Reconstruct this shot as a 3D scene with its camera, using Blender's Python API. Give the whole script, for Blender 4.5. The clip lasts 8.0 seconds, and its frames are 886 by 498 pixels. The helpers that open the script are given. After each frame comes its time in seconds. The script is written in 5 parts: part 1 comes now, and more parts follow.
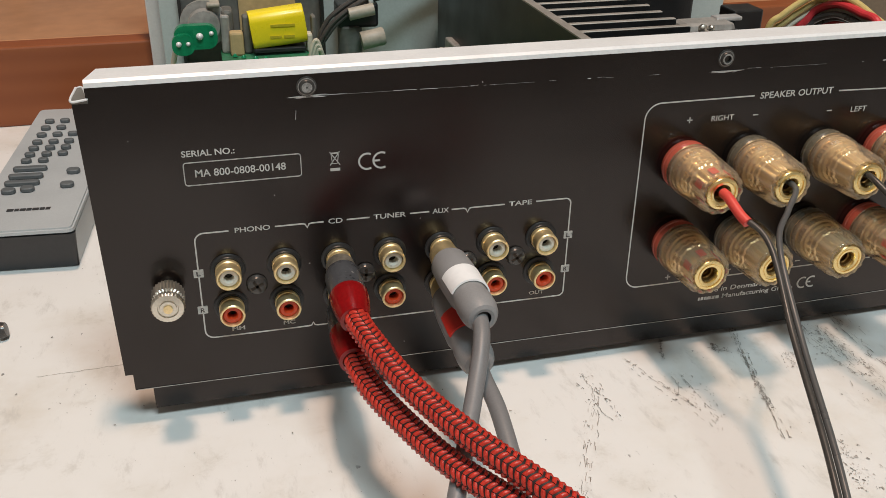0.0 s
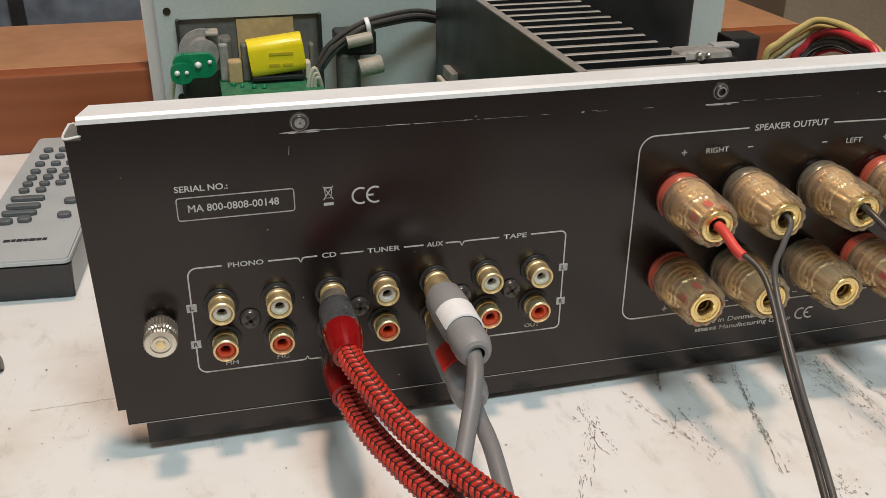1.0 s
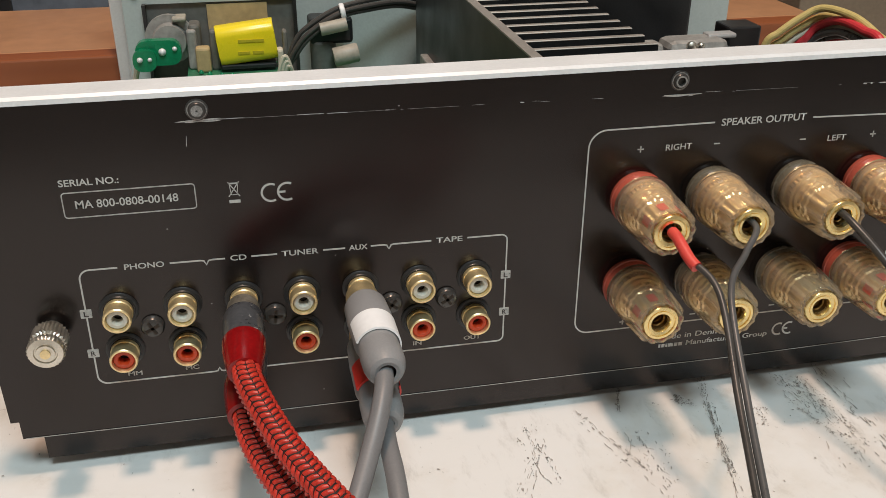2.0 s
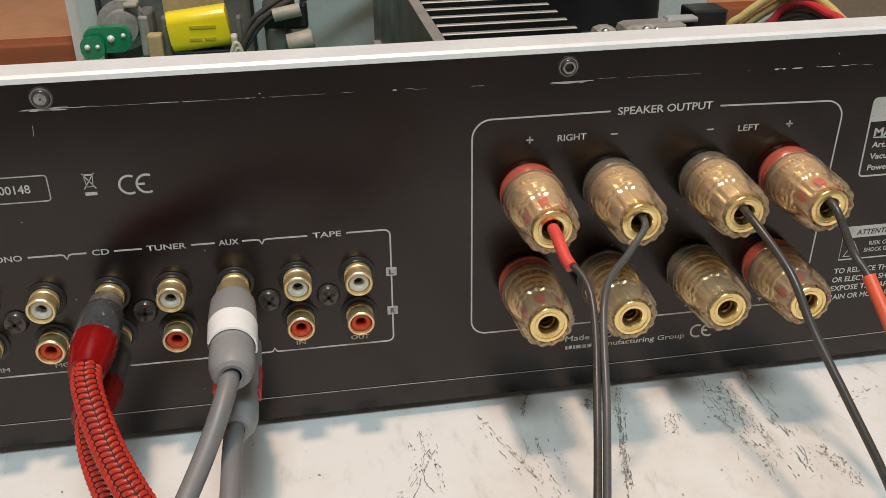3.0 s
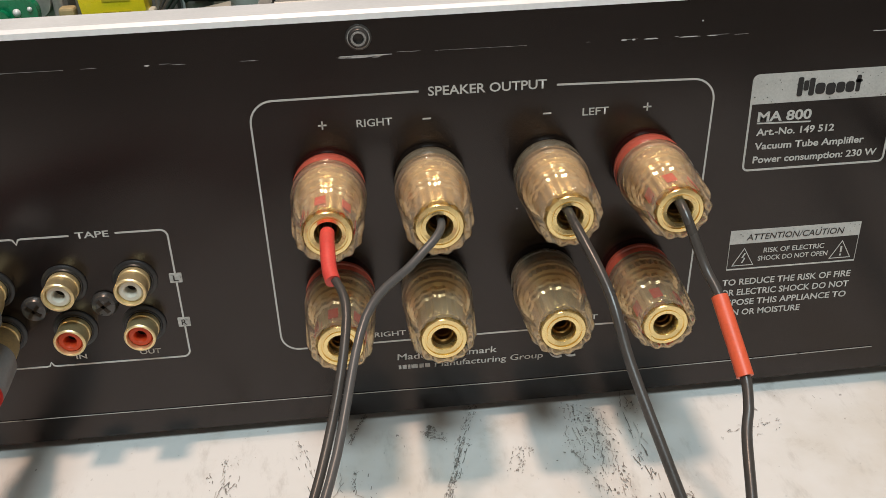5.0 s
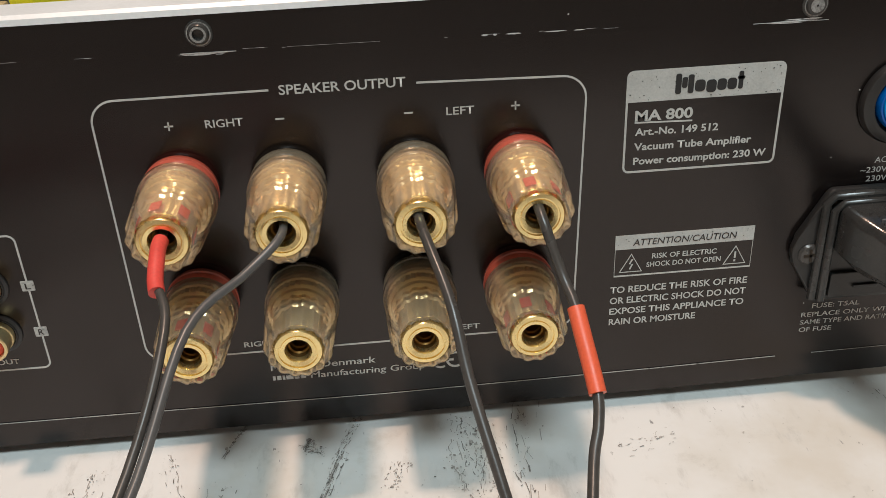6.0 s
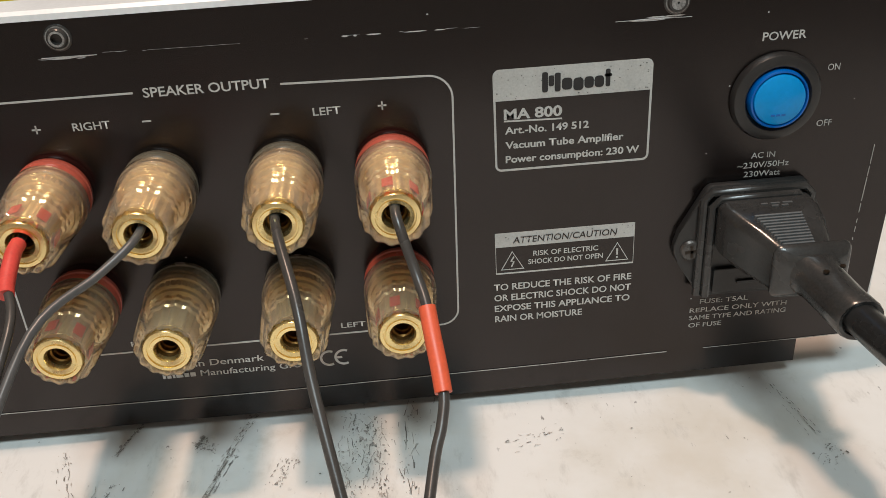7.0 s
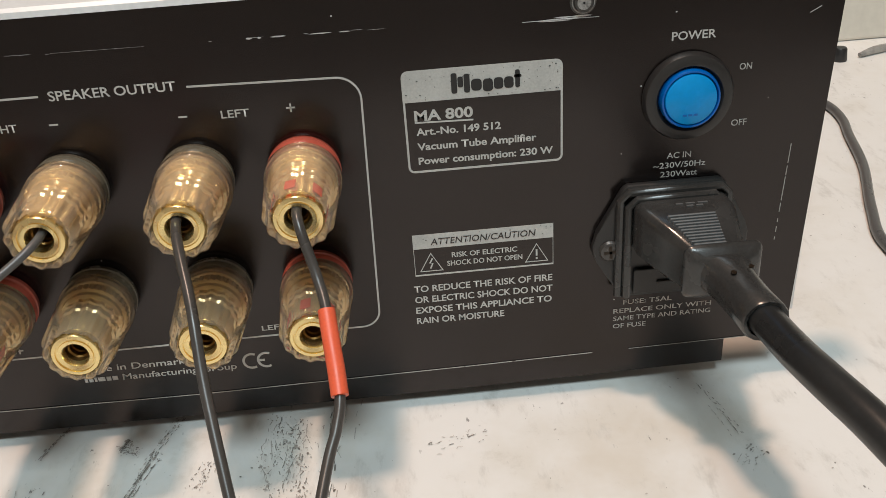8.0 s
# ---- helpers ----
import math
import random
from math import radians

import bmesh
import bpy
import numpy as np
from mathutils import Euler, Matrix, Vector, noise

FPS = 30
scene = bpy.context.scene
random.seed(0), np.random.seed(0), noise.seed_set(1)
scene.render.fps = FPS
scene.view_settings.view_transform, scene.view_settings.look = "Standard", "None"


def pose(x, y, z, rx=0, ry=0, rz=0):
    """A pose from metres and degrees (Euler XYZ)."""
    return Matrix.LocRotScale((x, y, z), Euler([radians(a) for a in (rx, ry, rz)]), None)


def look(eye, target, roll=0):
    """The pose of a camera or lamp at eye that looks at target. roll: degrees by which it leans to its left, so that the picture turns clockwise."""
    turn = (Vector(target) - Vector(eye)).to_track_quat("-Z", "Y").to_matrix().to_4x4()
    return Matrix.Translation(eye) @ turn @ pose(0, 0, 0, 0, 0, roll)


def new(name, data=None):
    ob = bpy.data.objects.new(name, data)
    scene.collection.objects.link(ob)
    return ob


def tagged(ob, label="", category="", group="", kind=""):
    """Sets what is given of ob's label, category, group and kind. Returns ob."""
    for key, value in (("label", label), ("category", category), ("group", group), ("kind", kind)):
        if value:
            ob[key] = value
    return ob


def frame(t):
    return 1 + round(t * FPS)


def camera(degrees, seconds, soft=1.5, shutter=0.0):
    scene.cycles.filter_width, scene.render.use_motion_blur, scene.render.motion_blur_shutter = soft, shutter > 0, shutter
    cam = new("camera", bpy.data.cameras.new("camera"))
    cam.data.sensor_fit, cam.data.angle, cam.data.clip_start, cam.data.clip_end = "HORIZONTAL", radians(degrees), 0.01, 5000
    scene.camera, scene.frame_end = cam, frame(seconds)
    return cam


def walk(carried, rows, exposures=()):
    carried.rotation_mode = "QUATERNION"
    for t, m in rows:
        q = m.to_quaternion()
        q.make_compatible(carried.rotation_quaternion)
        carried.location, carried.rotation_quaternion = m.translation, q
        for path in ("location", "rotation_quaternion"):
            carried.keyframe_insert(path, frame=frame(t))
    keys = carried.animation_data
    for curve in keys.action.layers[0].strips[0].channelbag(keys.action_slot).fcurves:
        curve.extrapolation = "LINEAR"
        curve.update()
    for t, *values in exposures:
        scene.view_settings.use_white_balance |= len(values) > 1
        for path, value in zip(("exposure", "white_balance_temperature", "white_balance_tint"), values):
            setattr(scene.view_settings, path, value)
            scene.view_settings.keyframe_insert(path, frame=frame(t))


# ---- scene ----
cam = camera(51.1, 8.0, soft=0.85)
PATH = [
    (0, (-0.18077, -0.28711, 0.2133), (0.27994, 1.42394, -0.7141), 0.69),
    (0.5, (-0.17995, -0.28567, 0.21711), (0.28518, 1.44376, -0.67324), 0.66),
    (1, (-0.17673, -0.28473, 0.21745), (0.28059, 1.44635, -0.67374), 0.44),
    (1.2, (-0.16796, -0.27874, 0.21416), (0.28325, 1.45463, -0.67569), 0.52),
    (2.3, (-0.1185, -0.26362, 0.20445), (0.23028, 1.48389, -0.7036), -0.03),
    (2.5, (-0.10503, -0.26408, 0.20295), (0.22337, 1.48492, -0.70982), -0.21),
    (3, (-0.0807, -0.25904, 0.20096), (0.20568, 1.49168, -0.7226), -0.73),
    (3.5, (-0.0681, -0.25005, 0.19612), (0.18441, 1.50055, -0.73749), -1.20),
    (4, (-0.04772, -0.2431, 0.19388), (0.16798, 1.50813, -0.74775), -1.39),
    (4.5, (-0.02339, -0.2363, 0.19151), (0.15546, 1.5121, -0.76302), -1.66),
    (4.7, (-0.0136, -0.23247, 0.18835), (0.14727, 1.51681, -0.76775), -1.90),
    (5.8, (0.0353, -0.21752, 0.18068), (0.13376, 1.52924, -0.78841), -2.87),
    (6, (0.04107, -0.21753, 0.17987), (0.14954, 1.52884, -0.78884), -2.75),
    (6.5, (0.06017, -0.22051, 0.17923), (0.15218, 1.52382, -0.79485), -3.19),
    (7, (0.0776, -0.22081, 0.18069), (0.15437, 1.51845, -0.80374), -3.69),
    (7.5, (0.09146, -0.22157, 0.17875), (0.16028, 1.51784, -0.806), -4.01),
    (8, (0.10083, -0.22153, 0.1796), (0.17204, 1.51715, -0.80625), -4.10),
]
walk(cam, [(t, look(eye, target, roll)) for t, eye, target, roll in PATH])

# ---- light ----
world = bpy.data.worlds.new("room_light")
world.use_nodes = True
scene.world = world
wbg = world.node_tree.nodes["Background"]
wbg.inputs["Color"].default_value = (1.0, 0.95, 0.92, 1)
wbg.inputs["Strength"].default_value = 0.14


def area_lamp(name, place, target, sx, sy, watts, colour):
    data = bpy.data.lights.new(name, "AREA")
    data.shape, data.size, data.size_y, data.energy, data.color = "RECTANGLE", sx, sy, watts, colour
    ob = new(name, data)
    ob.matrix_world = look(place, target)
    return ob


area_lamp("warm_bench_lamp", (-0.11, -0.03, 1.90), (-0.11, -0.03, 0), 0.14, 0.14, 20.5, (1.0, 0.672, 0.500))
area_lamp("cool_ceiling_panel", (0.02, -1.02, 2.12), (0, 0, 0), 0.80, 0.50, 36.0, (0.76, 0.93, 0.98))


# ---- materials ----
def principled(name, colour, rough=0.5, metal=0.0, vary=0.12, grain=400.0, stain=25.0, bump=0.0, spread=0.08, **more):
    m = bpy.data.materials.new(name)
    m.use_nodes = True
    nt = m.node_tree
    b = nt.nodes["Principled BSDF"]
    b.inputs["Metallic"].default_value = metal
    b.inputs["Roughness"].default_value = rough
    for key, value in more.items():
        b.inputs[key.replace("_", " ").title().replace("Ior", "IOR")].default_value = value
    co = nt.nodes.new("ShaderNodeTexCoord")
    n1 = nt.nodes.new("ShaderNodeTexNoise")
    n2 = nt.nodes.new("ShaderNodeTexNoise")
    n1.inputs["Scale"].default_value, n2.inputs["Scale"].default_value = grain, stain
    n1.inputs["Detail"].default_value, n2.inputs["Detail"].default_value = 4, 5
    for n in (n1, n2):
        nt.links.new(co.outputs["Object"], n.inputs["Vector"])
    add = nt.nodes.new("ShaderNodeMath")
    add.operation = "ADD"
    nt.links.new(n1.outputs["Fac"], add.inputs[0])
    nt.links.new(n2.outputs["Fac"], add.inputs[1])
    span = nt.nodes.new("ShaderNodeMapRange")
    span.inputs["From Min"].default_value, span.inputs["From Max"].default_value = 0.7, 1.3
    nt.links.new(add.outputs[0], span.inputs["Value"])
    mix = nt.nodes.new("ShaderNodeMix")
    mix.data_type = "RGBA"
    lo = [c * (1 - vary) for c in colour]
    hi = [min(1.0, c * (1 + vary)) for c in colour]
    mix.inputs["A"].default_value, mix.inputs["B"].default_value = (*lo, 1), (*hi, 1)
    nt.links.new(span.outputs["Result"], mix.inputs["Factor"])
    nt.links.new(mix.outputs["Result"], b.inputs["Base Color"])
    rr = nt.nodes.new("ShaderNodeMapRange")
    rr.inputs["From Min"].default_value, rr.inputs["From Max"].default_value = 0.3, 0.7
    rr.inputs["To Min"].default_value, rr.inputs["To Max"].default_value = max(0.02, rough - spread), min(1.0, rough + spread)
    nt.links.new(n2.outputs["Fac"], rr.inputs["Value"])
    nt.links.new(rr.outputs["Result"], b.inputs["Roughness"])
    if bump:
        bp = nt.nodes.new("ShaderNodeBump")
        bp.inputs["Strength"].default_value, bp.inputs["Distance"].default_value = bump, 0.0004
        nt.links.new(n1.outputs["Fac"], bp.inputs["Height"])
        nt.links.new(bp.outputs["Normal"], b.inputs["Normal"])
    return m


PANEL = principled("black_panel_paint", (0.0054, 0.0038, 0.0037), 0.22, vary=0.12, grain=2500, stain=18, bump=0.012, spread=0.05, specular_ior_level=0.57, specular_tint=(1.0, 0.92, 0.90, 1))
PRINT = principled("white_print", (0.52, 0.51, 0.485), 0.6, vary=0.12, grain=1800, stain=150)
PRINTDIM = principled("worn_print", (0.42, 0.41, 0.39), 0.6, vary=0.3, grain=1800, stain=400)
BARE = principled("bright_sheet_edge", (0.74, 0.75, 0.755), 0.40, 0.12, vary=0.05, grain=900, stain=40)
SCRATCHDIM = principled("rubbed_metal", (0.30, 0.29, 0.28), 0.5, 0.4, vary=0.5, grain=1800, stain=500)
SCRATCH = principled("scratched_metal", (0.62, 0.62, 0.62), 0.45, 0.4, vary=0.2, grain=3000, stain=300)
GREYMETAL = principled("grey_chassis_sheet", (0.44, 0.495, 0.48), 0.45, 0.1, vary=0.07, grain=700, stain=12)
ALU = principled("aluminium_faceplate", (0.66, 0.66, 0.66), 0.38, 0.6, vary=0.06, grain=700, stain=14)
GOLD = principled("gold_plate", (1.0, 0.78, 0.48), 0.22, 0.72, vary=0.05, grain=1500, stain=120, spread=0.05)
GOLDPALE = principled("pale_gold_plate", (0.90, 0.72, 0.40), 0.40, 0.85, vary=0.10, grain=1500, stain=220, spread=0.08)
GOLDSATIN = principled("satin_gold_face", (0.96, 0.75, 0.36), 0.26, 0.95, vary=0.08, grain=1500, stain=220)
NICKEL = principled("nickel_plate", (0.70, 0.66, 0.58), 0.34, 0.95, vary=0.12, grain=1500, stain=200)
NICKELDULL = principled("dull_nickel", (0.30, 0.27, 0.22), 0.45, 0.7, vary=0.3, grain=900, stain=260)
# brass with the shade inside the post bores put into its colour
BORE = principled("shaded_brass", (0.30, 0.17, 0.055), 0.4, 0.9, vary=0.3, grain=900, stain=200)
# near-black that stands for the shade in holes, slots and pits
HOLE = principled("hole_shade_black", (0.02, 0.012, 0.006), 0.4, 0.3, vary=0.3)
BLACKPL = principled("black_plastic", (0.018, 0.018, 0.019), 0.38, vary=0.2, grain=1500, stain=60, bump=0.05)
BLACKMATT = principled("matt_black_plastic", (0.022, 0.0205, 0.020), 0.34, vary=0.2, grain=1800, stain=60, bump=0.15)
PLUGPL = principled("moulded_plug_plastic", (0.030, 0.029, 0.028), 0.22, vary=0.25, grain=1500, stain=90, bump=0.05, specular_ior_level=0.62)
# lighter grey than the plug body, for its ridges and raised marks
GREYRIB = principled("ridge_grey_plastic", (0.10, 0.10, 0.10), 0.45, vary=0.2, grain=1500, stain=60)
BLACKSCREW = principled("black_screw", (0.075, 0.071, 0.068), 0.27, 0.5, vary=0.2)
WHITEINS = principled("cream_insert", (0.66, 0.62, 0.53), 0.45, vary=0.06)
REDINS = principled("orange_red_insert", (0.56, 0.055, 0.014), 0.4, vary=0.12)
REDRING = principled("red_ring_plastic", (0.41, 0.085, 0.055), 0.20, vary=0.15, grain=900, stain=160)
DARKRING = principled("smoky_ring_plastic", (0.115, 0.098, 0.070), 0.26, vary=0.2, grain=900, stain=160)
BLUE = principled("blue_rocker", (0.0006, 0.28, 0.68), 0.22, vary=0.06, grain=900, stain=120, specular_ior_level=0.3)
BLUERIM = principled("deep_blue_rim", (0.0, 0.10, 0.40), 0.18, vary=0.1, grain=900, stain=120)
GREYPLUG = principled("grey_rubber", (0.25, 0.248, 0.25), 0.48, vary=0.07, grain=1500, stain=60, bump=0.05)
GREYCABLE = principled("grey_cable_skin", (0.175, 0.172, 0.174), 0.46, vary=0.08, grain=1500, stain=60, bump=0.04)
DARKPLUG = principled("dark_grey_rubber", (0.055, 0.057, 0.062), 0.30, vary=0.35, grain=900, stain=140, bump=0.08)
WHITEBAND = principled("white_marking_band", (0.80, 0.80, 0.80), 0.45, vary=0.04)
REDBAND = principled("red_marking_band", (0.62, 0.03, 0.02), 0.4, vary=0.08)
REDHEAT = principled("deep_red_shrink", (0.22, 0.005, 0.006), 0.15, vary=0.2, grain=900, stain=120)
ORANGEHEAT = principled("orange_red_shrink", (0.72, 0.115, 0.05), 0.42, vary=0.08, grain=1500, stain=150)
PINKHEAT = principled("red_shrink", (0.66, 0.07, 0.055), 0.42, vary=0.10, grain=1500, stain=150)
WIRE = principled("black_wire_skin", (0.055, 0.050, 0.046), 0.32, vary=0.15, grain=900, stain=80)
GREYWIRE = principled("grey_wire_skin", (0.085, 0.083, 0.082), 0.32, vary=0.10, grain=900, stain=80)
CORD = principled("black_mains_cord", (0.020, 0.020, 0.020), 0.33, vary=0.2, grain=900, stain=60, bump=0.03)
YELLOW = principled("yellow_film_capacitor", (0.86, 0.68, 0.015), 0.30, vary=0.05, grain=900, stain=60)
PCB = principled("green_circuit_board", (0.035, 0.17, 0.085), 0.35, vary=0.35, grain=500, stain=120)
GREEN = principled("green_terminal", (0.005, 0.20, 0.085), 0.22, vary=0.2, grain=600, stain=120)
HEATSINK = principled("black_anodised", (0.026, 0.026, 0.027), 0.36, 0.4, vary=0.2, grain=900, stain=40)
# paler than the black fins, for their upper edges
FINEDGE = principled("pale_fin_edge", (0.34, 0.315, 0.285), 0.45, 0.4, vary=0.15, grain=900, stain=80)
CREAM = principled("cream_plastic", (0.60, 0.55, 0.44), 0.5, vary=0.1)
DARKGREY = principled("dark_grey_sheet", (0.15, 0.145, 0.13), 0.5, 0.1, vary=0.2, grain=300, stain=60)
DULLSLEEVE = principled("dull_cream_sleeve", (0.36, 0.33, 0.27), 0.5, vary=0.15, grain=500, stain=120)
CARTON = principled("brown_cardboard", (0.22, 0.17, 0.12), 0.75, vary=0.12, grain=300, stain=14)
TANCARD = principled("tan_card", (0.46, 0.34, 0.17), 0.6, vary=0.15, grain=300, stain=60)
OLIVE = principled("faded_olive_ink", (0.50, 0.40, 0.02), 0.4, vary=0.15, grain=900, stain=200)
MOTOR = principled("dull_zinc", (0.34, 0.33, 0.31), 0.5, 0.3, vary=0.25, grain=300, stain=80)
REDWIRE = principled("red_wire_skin", (0.60, 0.04, 0.05), 0.35, vary=0.1)
TANWIRE = principled("tan_wire_skin", (0.55, 0.43, 0.16), 0.4, vary=0.1)
SILVER = principled("silver_remote_shell", (0.44, 0.465, 0.475), 0.42, 0.15, vary=0.05, grain=1200, stain=40)
REMOTEDARK = principled("dark_remote_base", (0.030, 0.030, 0.032), 0.45, vary=0.12)
BUTTON = principled("grey_rubber_button", (0.095, 0.105, 0.11), 0.55, vary=0.1)
# kept pale so that the added walls and ceiling bounce more light
PLASTER = principled("off_white_wall", (0.81, 0.76, 0.70), 0.8, vary=0.08, grain=200, stain=6)
FLOOR = principled("unseen_dark_floor", (0.055, 0.05, 0.046), 0.6, vary=0.2, grain=200, stain=6)
FARGREY = principled("blue_grey_cloth", (0.10, 0.115, 0.14), 0.8, vary=0.5, grain=60, stain=14)
BOARDPAINT = principled("off_white_board_paint", (0.70, 0.66, 0.58), 0.6, vary=0.06, grain=200, stain=12)
SCUFF = principled("black_scuff", (0.17, 0.155, 0.14), 0.6, vary=0.4, grain=1500, stain=300)
SCUFFSOFT = principled("grey_scuff", (0.38, 0.35, 0.32), 0.6, vary=0.4, grain=1500, stain=300)


def add_specks(m, colour, scale, lo, hi):
    """Rubbed flecks of another colour over a material's own."""
    nt = m.node_tree
    b = nt.nodes["Principled BSDF"]
    before = b.inputs["Base Color"].links[0].from_socket
    co = nt.nodes.new("ShaderNodeTexCoord")
    n = nt.nodes.new("ShaderNodeTexNoise")
    n.inputs["Scale"].default_value, n.inputs["Detail"].default_value, n.inputs["Roughness"].default_value = scale, 5, 0.65
    nt.links.new(co.outputs["Object"], n.inputs["Vector"])
    f = nt.nodes.new("ShaderNodeMapRange")
    f.inputs["From Min"].default_value, f.inputs["From Max"].default_value = lo, hi
    nt.links.new(n.outputs["Fac"], f.inputs["Value"])
    mix = nt.nodes.new("ShaderNodeMix")
    mix.data_type = "RGBA"
    nt.links.new(before, mix.inputs["A"])
    mix.inputs["B"].default_value = (*colour, 1)
    nt.links.new(f.outputs["Result"], mix.inputs["Factor"])
    nt.links.new(mix.outputs["Result"], b.inputs["Base Color"])


add_specks(DARKPLUG, (0.45, 0.44, 0.43), 420, 0.64, 0.70)
add_specks(PRINT, (0.06, 0.055, 0.05), 1100, 0.67, 0.76)
add_specks(PRINTDIM, (0.06, 0.055, 0.05), 900, 0.60, 0.70)


def clear_plastic():
    """Clear, slightly milky and yellowed plastic: see-through with gloss and a little scatter."""
    m = bpy.data.materials.new("clear_yellowed_plastic")
    m.use_nodes = True
    nt = m.node_tree
    nt.nodes.clear()
    out = nt.nodes.new("ShaderNodeOutputMaterial")
    see = nt.nodes.new("ShaderNodeBsdfTransparent")
    see.inputs["Color"].default_value = (1.0, 0.955, 0.88, 1)
    body = nt.nodes.new("ShaderNodeBsdfDiffuse")
    body.inputs["Color"].default_value = (1.0, 0.855, 0.68, 1)
    through_light = nt.nodes.new("ShaderNodeBsdfTranslucent")
    through_light.inputs["Color"].default_value = (1.0, 0.855, 0.68, 1)
    milk = nt.nodes.new("ShaderNodeMixShader")
    milk.inputs["Fac"].default_value = 0.5
    nt.links.new(body.outputs[0], milk.inputs[1])
    nt.links.new(through_light.outputs[0], milk.inputs[2])
    gloss = nt.nodes.new("ShaderNodeBsdfGlossy")
    gloss.inputs["Roughness"].default_value = 0.06
    co = nt.nodes.new("ShaderNodeTexCoord")
    n = nt.nodes.new("ShaderNodeTexNoise")
    n.inputs["Scale"].default_value, n.inputs["Detail"].default_value = 260, 4
    nt.links.new(co.outputs["Object"], n.inputs["Vector"])
    amount = nt.nodes.new("ShaderNodeMapRange")
    amount.inputs["From Min"].default_value, amount.inputs["From Max"].default_value = 0.3, 0.7
    amount.inputs["To Min"].default_value, amount.inputs["To Max"].default_value = 0.20, 0.27
    nt.links.new(n.outputs["Fac"], amount.inputs["Value"])
    a = nt.nodes.new("ShaderNodeMixShader")
    nt.links.new(amount.outputs["Result"], a.inputs["Fac"])
    nt.links.new(see.outputs[0], a.inputs[1])
    nt.links.new(milk.outputs[0], a.inputs[2])
    fr = nt.nodes.new("ShaderNodeFresnel")
    fr.inputs["IOR"].default_value = 1.49
    b = nt.nodes.new("ShaderNodeMixShader")
    nt.links.new(fr.outputs[0], b.inputs["Fac"])
    nt.links.new(a.outputs[0], b.inputs[1])
    nt.links.new(gloss.outputs[0], b.inputs[2])
    bump = nt.nodes.new("ShaderNodeBump")
    bump.inputs["Strength"].default_value, bump.inputs["Distance"].default_value = 0.08, 0.0003
    nt.links.new(n.outputs["Fac"], bump.inputs["Height"])
    nt.links.new(bump.outputs["Normal"], gloss.inputs["Normal"])
    nt.links.new(b.outputs[0], out.inputs["Surface"])
    return m


CLEAR = clear_plastic()


def wood_material():
    m = principled("reddish_brown_wood", (0.30, 0.10, 0.035), 0.42, vary=0.2, grain=120, stain=8)
    nt = m.node_tree
    tex = nt.nodes.new("ShaderNodeTexWave")
    tex.bands_direction = "Z"
    tex.inputs["Scale"].default_value, tex.inputs["Distortion"].default_value = 60, 6
    tex.inputs["Detail"].default_value = 3
    co = nt.nodes.new("ShaderNodeTexCoord")
    mp = nt.nodes.new("ShaderNodeMapping")
    mp.inputs["Scale"].default_value = (0.05, 0.35, 0.35)
    nt.links.new(co.outputs["Object"], mp.inputs["Vector"])
    nt.links.new(mp.outputs["Vector"], tex.inputs["Vector"])
    mix = nt.nodes.new("ShaderNodeMix")
    mix.data_type = "RGBA"
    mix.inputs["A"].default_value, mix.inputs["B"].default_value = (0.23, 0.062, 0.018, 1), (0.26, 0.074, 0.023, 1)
    nt.links.new(tex.outputs["Fac"], mix.inputs["Factor"])
    nt.links.new(mix.outputs["Result"], nt.nodes["Principled BSDF"].inputs["Base Color"])
    return m


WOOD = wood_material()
# the same wood made lighter: light falling on the top board, put into its colour
WOODTOP = principled("lit_top_wood", (0.40, 0.20, 0.10), 0.40, vary=0.12, grain=90, stain=9)


